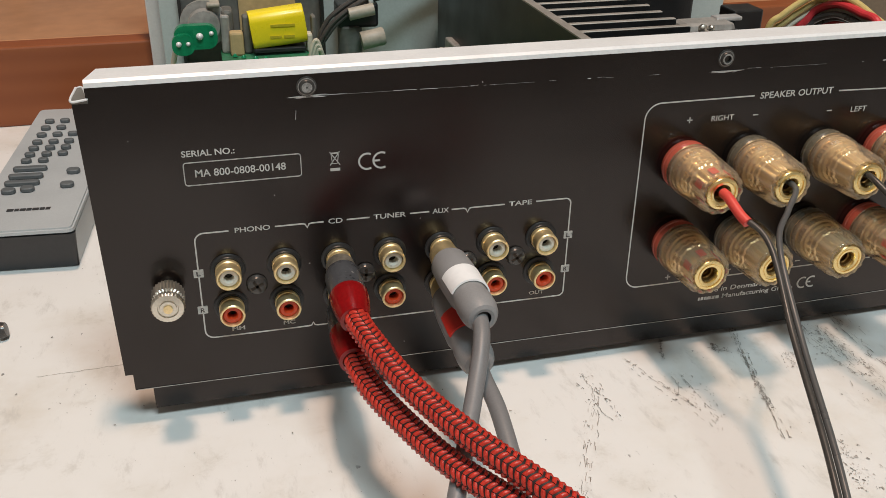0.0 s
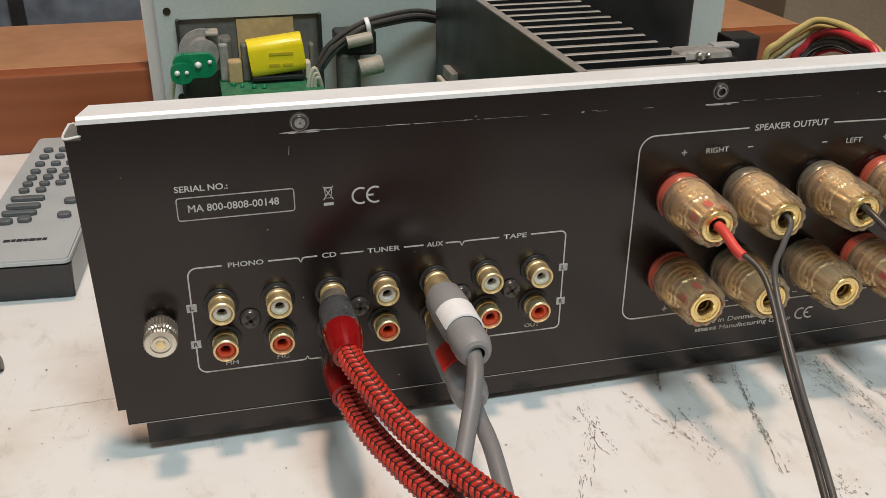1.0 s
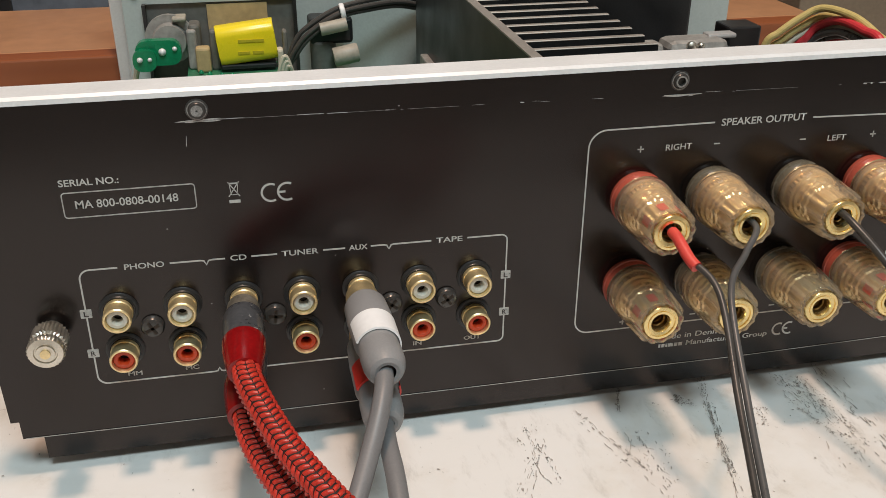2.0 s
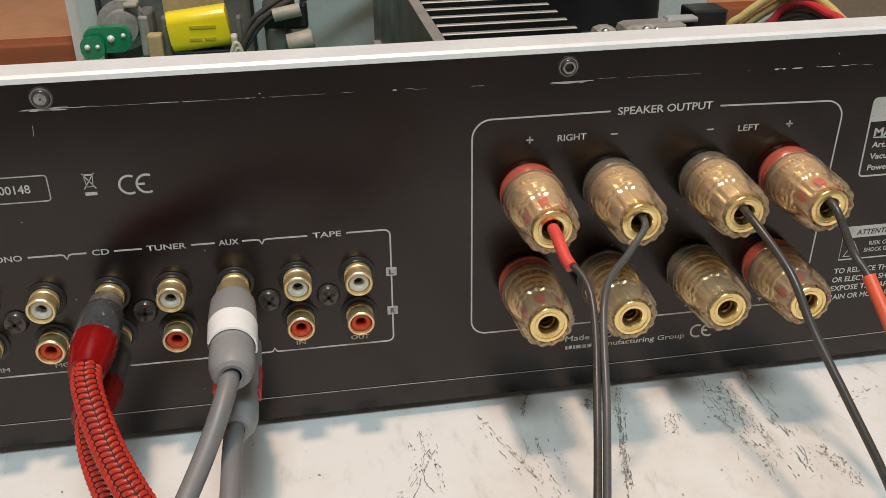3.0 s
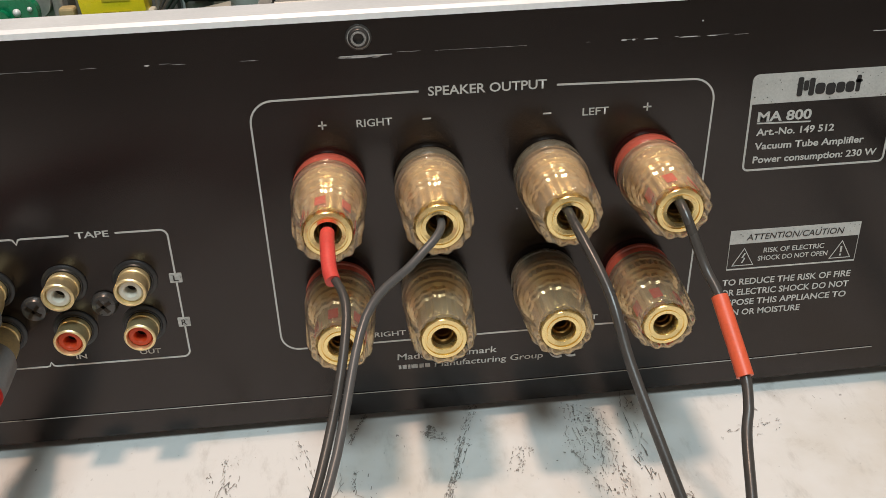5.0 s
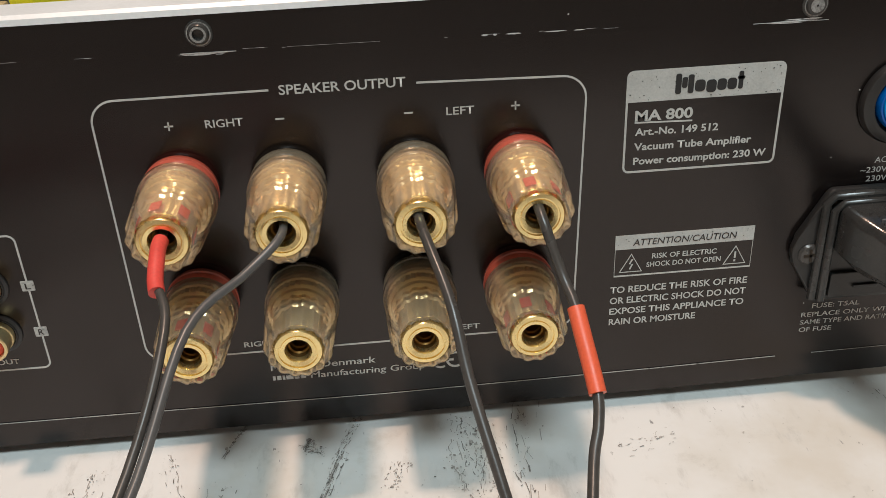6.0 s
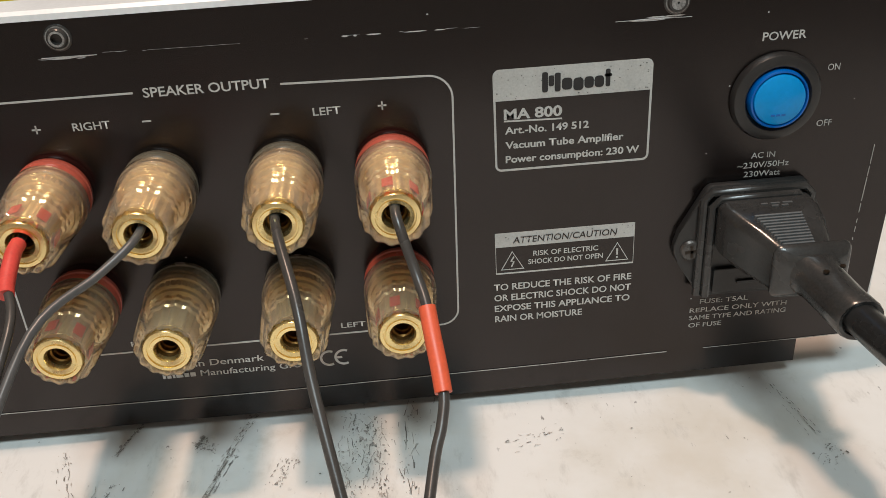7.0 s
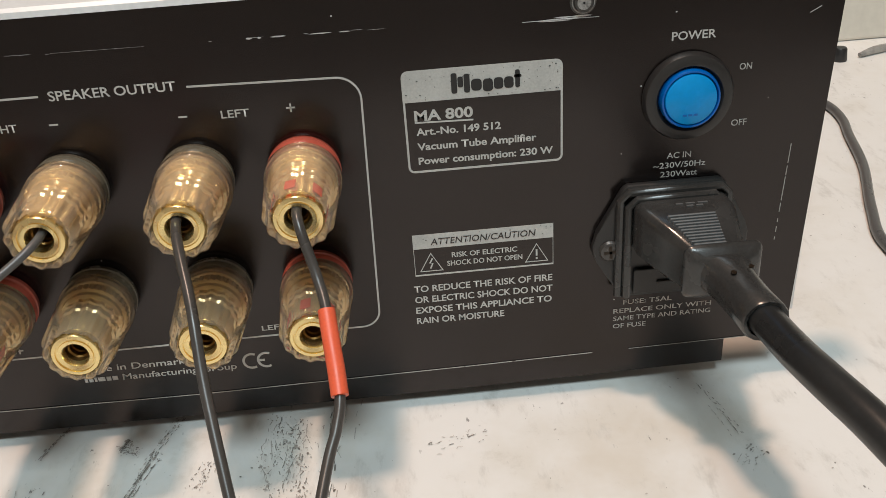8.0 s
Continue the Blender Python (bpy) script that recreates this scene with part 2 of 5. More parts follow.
def table_material():
    """White painted bench top: yellowish wear, grey smears and fine dark specks."""
    m = bpy.data.materials.new("worn_white_bench_paint")
    m.use_nodes = True
    nt = m.node_tree
    b = nt.nodes["Principled BSDF"]
    co = nt.nodes.new("ShaderNodeTexCoord")

    def noise_at(scale, detail, rough, stretch=(1, 1, 1), turn=0.0):
        mp = nt.nodes.new("ShaderNodeMapping")
        mp.inputs["Scale"].default_value = stretch
        mp.inputs["Rotation"].default_value = (0, 0, turn)
        nt.links.new(co.outputs["Object"], mp.inputs["Vector"])
        n = nt.nodes.new("ShaderNodeTexNoise")
        n.inputs["Scale"].default_value, n.inputs["Detail"].default_value, n.inputs["Roughness"].default_value = scale, detail, rough
        nt.links.new(mp.outputs["Vector"], n.inputs["Vector"])
        return n.outputs["Fac"]

    def ramp(src, lo, hi):
        r = nt.nodes.new("ShaderNodeMapRange")
        r.interpolation_type = "SMOOTHSTEP"
        r.inputs["From Min"].default_value, r.inputs["From Max"].default_value = lo, hi
        nt.links.new(src, r.inputs["Value"])
        return r.outputs["Result"]

    def times(a, c):
        n = nt.nodes.new("ShaderNodeMath")
        n.operation = "MULTIPLY"
        nt.links.new(a, n.inputs[0])
        if isinstance(c, float):
            n.inputs[1].default_value = c
        else:
            nt.links.new(c, n.inputs[1])
        return n.outputs[0]

    def over(base, fac, colour):
        x = nt.nodes.new("ShaderNodeMix")
        x.data_type = "RGBA"
        if isinstance(base, tuple):
            x.inputs["A"].default_value = base
        else:
            nt.links.new(base, x.inputs["A"])
        x.inputs["B"].default_value = colour
        nt.links.new(fac, x.inputs["Factor"])
        return x.outputs["Result"]

    col = over((0.73, 0.72, 0.70, 1), ramp(noise_at(22, 5, 0.6), 0.45, 0.75), (0.66, 0.635, 0.59, 1))
    col = over(col, times(ramp(noise_at(9, 6, 0.65), 0.52, 0.75), 0.55), (0.56, 0.50, 0.41, 1))
    col = over(col, times(ramp(noise_at(110, 6, 0.7, (1, 0.35, 1), 0.5), 0.54, 0.72), 0.5), (0.45, 0.43, 0.40, 1))
    col = over(col, times(ramp(noise_at(45, 7, 0.75), 0.55, 0.70), 0.4), (0.50, 0.47, 0.42, 1))
    specks = times(ramp(noise_at(420, 3, 0.6, (1, 0.5, 1), 0.7), 0.66, 0.72), ramp(noise_at(26, 3, 0.6), 0.50, 0.64))
    col = over(col, times(specks, 0.85), (0.09, 0.08, 0.075, 1))
    nt.links.new(col, b.inputs["Base Color"])
    b.inputs["Roughness"].default_value = 0.38
    bp = nt.nodes.new("ShaderNodeBump")
    bp.inputs["Strength"].default_value, bp.inputs["Distance"].default_value = 0.12, 0.0006
    nt.links.new(noise_at(160, 6, 0.65), bp.inputs["Height"])
    nt.links.new(bp.outputs["Normal"], b.inputs["Normal"])
    return m


TABLE = table_material()


# ---- mesh helpers ----
def part(name, bm, material, parent=None, label="", smooth=False):
    """One mesh object from a bmesh, in its parent's own coordinates."""
    me = bpy.data.meshes.new(name)
    bmesh.ops.recalc_face_normals(bm, faces=bm.faces)
    bm.to_mesh(me)
    bm.free()
    if smooth:
        me.polygons.foreach_set("use_smooth", [True] * len(me.polygons))
        me.set_sharp_from_angle(angle=radians(35))
    me.materials.append(material)
    ob = new(name, me)
    ob.parent = parent
    if label:
        tagged(ob, label)
    return ob


def thing(name, place, label, category, group="", kind=""):
    ob = new(name)
    ob.empty_display_size = 0.02
    ob.location = place
    return tagged(ob, label, category, group, kind)


def box(x0, x1, y0, y1, z0, z1, bevel=0.0, seg=2):
    bm = bmesh.new()
    bmesh.ops.create_cube(bm, size=1.0)
    for v in bm.verts:
        v.co = Vector(((x0 + x1) / 2 + v.co.x * (x1 - x0), (y0 + y1) / 2 + v.co.y * (y1 - y0), (z0 + z1) / 2 + v.co.z * (z1 - z0)))
    if bevel:
        bmesh.ops.bevel(bm, geom=bm.edges[:], offset=bevel, segments=seg, profile=0.5, affect="EDGES")
    return bm


TO_FRONT = Matrix(((1, 0, 0, 0), (0, 0, -1, 0), (0, 1, 0, 0), (0, 0, 0, 1)))  # local +z points to -y


def lathe(profile, seg=32, m=None, wave=None):
    """A turned shape: rows of (radius, height), round +z. wave(angle, height): a factor on the radius."""
    bm = bmesh.new()
    rings = []
    for r, z in profile:
        if r < 1e-7:
            rings.append([bm.verts.new((0, 0, z))])
            continue
        ring = []
        for i in range(seg):
            a = 2 * math.pi * i / seg
            k = r * (wave(a, z) if wave else 1.0)
            ring.append(bm.verts.new((k * math.cos(a), k * math.sin(a), z)))
        rings.append(ring)
    for a, b in zip(rings, rings[1:]):
        if len(a) == 1 and len(b) == 1:
            continue
        for i in range(seg):
            j = (i + 1) % seg
            if len(a) == 1:
                bm.faces.new((a[0], b[j], b[i]))
            elif len(b) == 1:
                bm.faces.new((a[i], a[j], b[0]))
            else:
                bm.faces.new((a[i], a[j], b[j], b[i]))
    if m is not None:
        bm.transform(m)
    return bm


def smooth_line(points, n):
    """A Catmull-Rom line through the points."""
    c = [Vector(p) for p in points]
    c = [2 * c[0] - c[1], *c, 2 * c[-1] - c[-2]]
    out = []
    m = len(points) - 1
    for k in range(n + 1):
        s = min(k / n * m, m - 1e-9)
        i = int(s)
        u = s - i
        a, b, d, e = c[i:i + 4]
        out.append(0.5 * (2 * b + (d - a) * u + (2 * a - 5 * b + 4 * d - e) * u * u + (3 * b - 3 * d + e - a) * u ** 3))
    return out


def frames_along(line):
    """Place, side, up and length so far for each point of a line, carried along without twist."""
    rows, side, length = [], None, 0.0
    for i, p in enumerate(line):
        d = (line[min(i + 1, len(line) - 1)] - line[max(i - 1, 0)]).normalized()
        if side is None:
            side = d.cross(Vector((0, 0, 1))).normalized() if abs(d.z) < 0.95 else Vector((1, 0, 0))
        side = (side - d * side.dot(d)).normalized()
        if i:
            length += (p - line[i - 1]).length
        rows.append((p, side, side.cross(d).normalized(), length))
    return rows


def tube(points, radius, n=48, seg=14, shape=None, smooth=True):
    """A round cable. radius: a number or a function of 0..1; shape(angle, length): a factor on it."""
    line = smooth_line(points, n) if smooth else [Vector(p) for p in points]
    bm = bmesh.new()
    rows = frames_along(line)
    rings = []
    for i, (p, s, u, length) in enumerate(rows):
        r = radius(i / (len(rows) - 1)) if callable(radius) else radius
        ring = []
        for k in range(seg):
            a = 2 * math.pi * k / seg
            q = r * (shape(a, length) if shape else 1.0)
            ring.append(bm.verts.new(p + s * (q * math.cos(a)) + u * (q * math.sin(a))))
        rings.append(ring)
    for a, b in zip(rings, rings[1:]):
        for k in range(seg):
            j = (k + 1) % seg
            bm.faces.new((a[k], a[j], b[j], b[k]))
    bm.faces.new(rings[0])
    bm.faces.new(rings[-1])
    return bm


def prism(outline, y0, y1, holes=()):
    """An upright slab: its outline in x and z, from depth y0 (front) to y1."""
    bm = bmesh.new()
    front = [bm.verts.new((x, y0, z)) for x, z in outline]
    back = [bm.verts.new((x, y1, z)) for x, z in outline]
    bm.faces.new(front)
    bm.faces.new(back[::-1])
    for i in range(len(outline)):
        j = (i + 1) % len(outline)
        bm.faces.new((front[i], front[j], back[j], back[i]))
    return bm


def round_rect(x0, x1, z0, z1, r, n=5):
    pts = []
    for cx, cz, a0 in ((x1 - r, z1 - r, 0), (x0 + r, z1 - r, 90), (x0 + r, z0 + r, 180), (x1 - r, z0 + r, 270)):
        for k in range(n + 1):
            a = radians(a0 + 90 * k / n)
            pts.append((cx + r * math.cos(a), cz + r * math.sin(a)))
    return pts


INK = 0.00012


def ink_line(points, width, closed=False, y=-INK):
    """A printed line on the panel: a thin raised ribbon along points in x and z."""
    bm = bmesh.new()
    n = len(points)
    left, right = [], []
    for i in range(n):
        p = Vector(points[i])
        a = Vector(points[i - 1] if (i or closed) else points[i])
        b = Vector(points[(i + 1) % n] if (i < n - 1 or closed) else points[i])
        d = (b - a).normalized()
        s = Vector((-d.y, d.x)) * (width / 2)
        left.append(bm.verts.new((p.x + s.x, y, p.y + s.y)))
        right.append(bm.verts.new((p.x - s.x, y, p.y - s.y)))
    for i in range(n if closed else n - 1):
        j = (i + 1) % n
        bm.faces.new((left[i], left[j], right[j], right[i]))
    ext = bmesh.ops.extrude_face_region(bm, geom=bm.faces[:])
    bmesh.ops.translate(bm, verts=[v for v in ext["geom"] if isinstance(v, bmesh.types.BMVert)], vec=(0, INK * 0.9, 0))
    return bm


def ink_text(text, x0, x1, z, height, parent, material=None, bold=0.0, shear=0.0, y=-INK, name="printed_text"):
    """Words in the built-in font, fitted between x0 and x1, standing on z."""
    cu = bpy.data.curves.new(name, "FONT")
    cu.body, cu.size, cu.offset, cu.shear, cu.resolution_u = text, 1.0, bold, shear, 3
    tmp = bpy.data.objects.new(name, cu)
    me = bpy.data.meshes.new_from_object(tmp)
    bpy.data.objects.remove(tmp)
    me.name = name
    n = len(me.vertices)
    co = np.empty(n * 3, "f")
    me.vertices.foreach_get("co", co)
    co = co.reshape(-1, 3)
    lo, hi = co.min(0), co.max(0)
    out = np.empty_like(co)
    out[:, 0] = x0 + (co[:, 0] - lo[0]) / max(hi[0] - lo[0], 1e-6) * (x1 - x0)
    cap = 0.72
    out[:, 2] = z + co[:, 1] / cap * height
    out[:, 1] = y
    me.vertices.foreach_set("co", out.ravel())
    me.update()
    me.materials.clear()
    me.materials.append(material or PRINT)
    ob = new(name, me)
    ob.parent = parent
    return ob


# ---- the room and the bench ----
tagged(part("bench_top", box(-1.1, 1.1, -0.29, 0.95, -0.035, 0.0, 0.002), TABLE), "worn white painted workbench top with dark scuffs", "workbench", kind="structure")
# unseen floor, added dark so that the panel's upper part reflects little light
tagged(part("floor", box(-3.0, 3.0, -2.0, 3.0, -0.92, -0.90), FLOOR), "unseen dark grey floor added below the bench", "floor", kind="structure")
for i, (sx, sy) in enumerate(((-0.95, -0.22), (0.95, -0.22), (-0.95, 0.85), (0.95, 0.85))):
    tagged(part("bench_leg", box(sx - 0.03, sx + 0.03, sy - 0.03, sy + 0.03, -0.90, -0.035, 0.003), PLASTER), "square white bench leg standing on the floor", "bench leg", kind="structure")
tagged(part("wall_north", box(-3.0, 3.0, 3.0, 3.1, -0.92, 2.5), PLASTER), "plain off-white wall added to close the room", "wall", kind="structure")
# unseen wall, set near to throw light back onto the rear panel's parts
tagged(part("wall_south", box(-3.0, 3.0, -2.1, -2.0, -0.92, 2.5), PLASTER), "plain off-white wall added to close the room", "wall", kind="structure")
tagged(part("wall_west", box(-3.1, -3.0, -2.1, 3.1, -0.92, 2.5), PLASTER), "plain off-white wall added to close the room", "wall", kind="structure")
tagged(part("wall_east", box(3.0, 3.1, -2.1, 3.1, -0.92, 2.5), PLASTER), "plain off-white wall added to close the room", "wall", kind="structure")
tagged(part("ceiling", box(-3.1, 3.1, -2.1, 3.1, 2.5, 2.6), PLASTER), "plain off-white ceiling added to close the room", "ceiling", kind="structure")

shelf = thing("wooden_shelf_riser", (0, 0.339, 0), "reddish-brown wooden riser standing on the bench", "shelf riser")
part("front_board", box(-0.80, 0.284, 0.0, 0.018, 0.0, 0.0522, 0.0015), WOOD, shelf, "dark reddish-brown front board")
part("top_board", box(-0.80, 0.284, 0.0182, 0.147, 0.0362, 0.0520, 0.001), WOODTOP, shelf, "top board, coloured lighter for the light on it")
part("side_board", box(0.268, 0.2838, 0.0184, 0.128, 0.0, 0.0360, 0.001), WOOD, shelf)
part("side_board", box(-0.7998, -0.784, 0.0184, 0.128, 0.0, 0.0360, 0.001), WOOD, shelf)
case = thing("equipment_case", (-0.30, 0.68, 0), "dark blue-grey equipment case standing on the bench", "equipment case")
part("body", box(-0.55, 0.42, -0.11, 0.20, 0.006, 0.30, 0.006), FARGREY, case)
part("seam_strip", box(-0.03, -0.018, -0.113, -0.1105, 0.01, 0.29), BLACKPL, case)
for x in (-0.5, 0.36):
    part("foot", box(x, x + 0.03, -0.08, 0.17, 0.0, 0.0058), BLACKPL, case)
carton = thing("cardboard_box", (0.362, 0.47, 0), "plain brown cardboard box standing on the bench", "cardboard box")
part("body", box(-0.057, 0.057, -0.06, 0.09, 0.0, 0.20, 0.001), CARTON, carton)
part("lid_flap", box(-0.0575, 0.0575, -0.0605, 0.014, 0.2001, 0.2025), CARTON, carton)
part("lid_flap", box(-0.0575, 0.0575, 0.016, 0.0905, 0.2001, 0.2025), CARTON, carton)

# ---- the amplifier: chassis ----
amp = thing("stereo_amplifier", (0, 0, 0), "opened black stereo amplifier showing its rear connector panel", "amplifier")
XL, XR, ZB, ZT = -0.2200, 0.2138, 0.0136, 0.1278
panel_outline = [(XL + 0.004, 0.0148), (-0.147, 0.0140), (-0.026, 0.0132), (0.035, 0.0126), (0.117, 0.0134), (XR - 0.004, 0.0150), (XR - 0.004, ZB + 0.005), (XR - 0.0032, ZB + 0.005), (XR, ZT - 0.006), (XR - 0.004, ZT - 0.006), (XR - 0.004, ZT - 0.0014),
                 (XL + 0.0042, ZT - 0.0014), (XL + 0.0042, ZT - 0.006), (XL, ZT - 0.006), (XL + 0.0014, 0.0215), (XL + 0.004, 0.0215)]
rear = part("rear_panel", prism(panel_outline, 0.0, 0.0014), PANEL, amp, "black painted steel rear panel with white lettering")
part("bottom_edge", ink_line([(XL + 0.005, 0.0150), (-0.147, 0.0142), (-0.026, 0.0134), (0.035, 0.0128), (0.117, 0.0136), (0.152, 0.0142)], 0.00022, y=-0.0003), PRINTDIM, rear, "thin bare metal lower edge")
part("bottom_edge", ink_line([(0.163, 0.0144), (XR - 0.005, 0.0150)], 0.00012, y=-0.0003), PRINTDIM, rear, "thin bare metal lower edge")


def top_fold():
    bm = bmesh.new()
    rows = ((0.0, ZT - 0.0018), (0.0003, ZT - 0.0004), (0.0014, ZT + 0.0004), (0.0125, ZT + 0.0004), (0.0128, ZT - 0.0010), (0.0018, ZT - 0.0012), (0.00145, ZT - 0.0020))
    a = [bm.verts.new((XL + 0.0042 + (0.003 if y > 0.01 else 0), y - 0.0004, z)) for y, z in rows]
    b = [bm.verts.new((XR - 0.004 - (0.003 if y > 0.01 else 0), y - 0.0004, z)) for y, z in rows]
    n = len(rows)
    for i in range(n):
        j = (i + 1) % n
        bm.faces.new((a[i], a[j], b[j], b[i]))
    bm.faces.new(a)
    bm.faces.new(b[::-1])
    return bm


part("top_fold", top_fold(), BARE, rear, "bright bare metal top fold")


def side_fold(x, s):
    """The flange that turns back from the panel's end."""
    bm = bmesh.new()
    pts = ((0.0015, 0.022), (0.012, 0.022), (0.0125, ZT - 0.0068), (0.0015, ZT - 0.0068))
    a = [bm.verts.new((x, y, z)) for y, z in pts]
    b = [bm.verts.new((x + s * 0.0012, y, z)) for y, z in pts]
    for i in range(4):
        bm.faces.new((a[i], a[(i + 1) % 4], b[(i + 1) % 4], b[i]))
    bm.faces.new(a)
    bm.faces.new(b[::-1])
    return bm


def gusset(x, s):
    """A small bare triangle that closes the corner on top of the flange."""
    bm = bmesh.new()
    pts = ((x - s * 0.0002, -0.0002), (x + s * 0.0048, -0.0002), (x + s * 0.0022, 0.0125), (x + s * 0.0004, 0.0128))
    a = [bm.verts.new((u, v, ZT - 0.0066)) for u, v in pts]
    b = [bm.verts.new((u, v, ZT - 0.0055)) for u, v in pts]
    for i in range(4):
        bm.faces.new((a[i], a[(i + 1) % 4], b[(i + 1) % 4], b[i]))
    bm.faces.new(a)
    bm.faces.new(b[::-1])
    return bm


for x, s in ((XL, 1), (XR, -1)):
    part("side_fold", side_fold(x + s * 0.0015, s), ALU, rear, "bare metal side flange")
    tab = part("corner_gusset", gusset(x, s), DARKGREY, rear, "folded corner tab with bright edges")
    part("tab_edge", tube(((x + s * 0.0046, -0.0002, ZT - 0.0054), (x - s * 0.0001, -0.0003, ZT - 0.0056), (x + s * 0.0004, 0.0124, ZT - 0.0054)), 0.0004, 24, 8), BARE, tab)
    part("tab_edge", tube(((x + s * 0.0004, 0.0124, ZT - 0.0054), (x + s * 0.0024, 0.0122, ZT - 0.0054), (x + s * 0.0047, -0.0001, ZT - 0.0054)), 0.0003, 24, 8), BARE, tab)
base = part("base_plate", box(-0.2100, 0.1925, 0.0040, 0.325, 0.0125, 0.0140), BLACKMATT, amp, "black steel base plate")
part("front_lip", prism([(-0.2102, 0.0044), (-0.10, 0.0036), (0.03, 0.0033), (0.12, 0.0038), (0.1927, 0.0048), (0.1927, 0.0156), (-0.2102, 0.0156)], 0.0022, 0.0038), PANEL, base, "black painted lip of the base tray")
for x, y in ((-0.17, 0.05), (0.17, 0.05), (-0.17, 0.25), (0.17, 0.25)):
    part("foot", lathe(((0, 0), (0.018, 0), (0.019, 0.002), (0.020, 0.0125), (0, 0.0125)), 24, Matrix.Translation((x, y, 0))), BLACKPL, amp, "round black rubber foot", True)

outer_parts = set(amp.children)
# the inner front sheet with its cut-out, and the faceplate before it
FY = 0.295
INSIDE = {"front_sheet": (-0.004, 0.025, -0.010), "faceplate": (-0.004, 0.025, -0.006), "volume_motor": (-0.005, 0.025, -0.012), "green_terminal": (-0.0035, 0.025, -0.0115), "heat_sink": (-0.005, 0, 0), "relay": (-0.006, 0, -0.004), "transformer_cover": (-0.009, 0, 0),
          "film_capacitor": (-0.0007, 0.025, -0.0116), "main_board": (-0.006, 0, -0.010), "sub_board": (-0.002, 0.025, -0.0095), "board_component": (-0.002, 0.025, -0.0095), "solder_dot": (-0.002, 0.025, -0.0095), "black_bushing": (-0.002, 0.025, -0.0095),
          "can_capacitor": (-0.002, 0.025, -0.0095), "cable_clamp": (-0.002, 0.025, -0.0095), "cable_tie": (-0.002, 0.025, -0.0095), "wire": (-0.002, 0.025, -0.0095)}
front = part("front_sheet", box(-0.1985, -0.187, FY, FY + 0.0016, 0.0140, 0.162), GREYMETAL, amp, "grey-green painted inner front sheet")
part("sheet_web", box(-0.0968, 0.196, FY, FY + 0.0016, 0.0140, 0.162), GREYMETAL, front)
part("sheet_web", box(-0.187, -0.0968, FY, FY + 0.0016, 0.0965, 0.162), GREYMETAL, front)
part("sheet_web", box(-0.187, -0.0968, FY, FY + 0.0016, 0.0140, 0.030), GREYMETAL, front)
part("cutout_edge", box(-0.1872, -0.1852, FY - 0.006, FY - 0.0002, 0.030, 0.097), BLACKMATT, front)
part("cutout_edge", box(-0.0985, -0.0965, FY - 0.006, FY - 0.0002, 0.030, 0.097), BLACKMATT, front)
part("faceplate", box(-0.2070, 0.200, 0.303, 0.311, 0.010, 0.166, 0.001), ALU, amp, "pale aluminium front faceplate")
# holes drawn as dark discs on the sheet, their shade put into the colour
for z in (0.102, 0.047):
    part("screw_hole", lathe(((0, 0), (0.0024, 0), (0.0024, 0.0006), (0, 0.0006)), 20, Matrix.Translation((-0.1915 + (0.003 if z < 0.08 else 0), FY, z)) @ TO_FRONT), HOLE, front)

# ---- the amplifier: parts seen over the rear panel ----
part("main_board", box(-0.20, -0.035, 0.06, 0.312, 0.0400, 0.0416), PCB, amp, "green circuit board inside the chassis")
part("sub_board", box(-0.166, -0.104, 0.240, 0.286, 0.0585, 0.0601), PCB, amp, "small raised green circuit board")
motor = part("volume_motor", lathe(((0, 0), (0.0120, 0), (0.0125, 0.001), (0.0125, 0.010), (0.0145, 0.0102), (0.0145, 0.013), (0.0100, 0.0135), (0.0095, 0.020), (0.004, 0.021), (0, 0.021)), 28,
             Matrix.Translation((-0.1715, 0.2945, 0.0805)) @ TO_FRONT), MOTOR, amp, "grey round motor can", True)
part("motor_bracket", box(-0.1606, -0.1536, 0.278, 0.293, 0.060, 0.0890, 0.002), DARKGREY, motor)
part("motor_clip", box(-0.1690, -0.1610, 0.276, 0.288, 0.0915, 0.0940, 0.001), DULLSLEEVE, motor)
part("cutout_backing", box(-0.187, -0.0968, 0.2975, 0.2990, 0.030, 0.0965), DARKGREY, front)
part("tan_card", box(-0.1500, -0.1140, 0.2955, 0.2970, 0.070, 0.0950), TANCARD, front)
gr = part("green_terminal", prism(round_rect(-0.1915, -0.1660, 0.0705, 0.0850, 0.006), 0.258, 0.264), GREEN, amp, "glossy green coated terminal board")
part("terminal_lug", prism(round_rect(-0.1930, -0.1800, 0.0685, 0.0810, 0.005), 0.2535, 0.2575), GREEN, gr)
for x, y, z, r in ((-0.1890, 0.2530, 0.0755, 0.0017), (-0.1835, 0.2530, 0.0755, 0.0013), (-0.1765, 0.2575, 0.0785, 0.0022), (-0.1695, 0.2575, 0.0800, 0.0014)):
    part("solder_dot", lathe(((r, 0), (r * 0.8, r * 0.5), (r * 0.4, r * 0.8), (0, r * 0.9)), 12, Matrix.Translation((x, y, z)) @ TO_FRONT), BARE, gr, "", True)
part("terminal_leg", tube(((-0.191, 0.259, 0.072), (-0.194, 0.262, 0.060), (-0.197, 0.266, 0.042)), 0.0016, 10, 8), CREAM, gr)


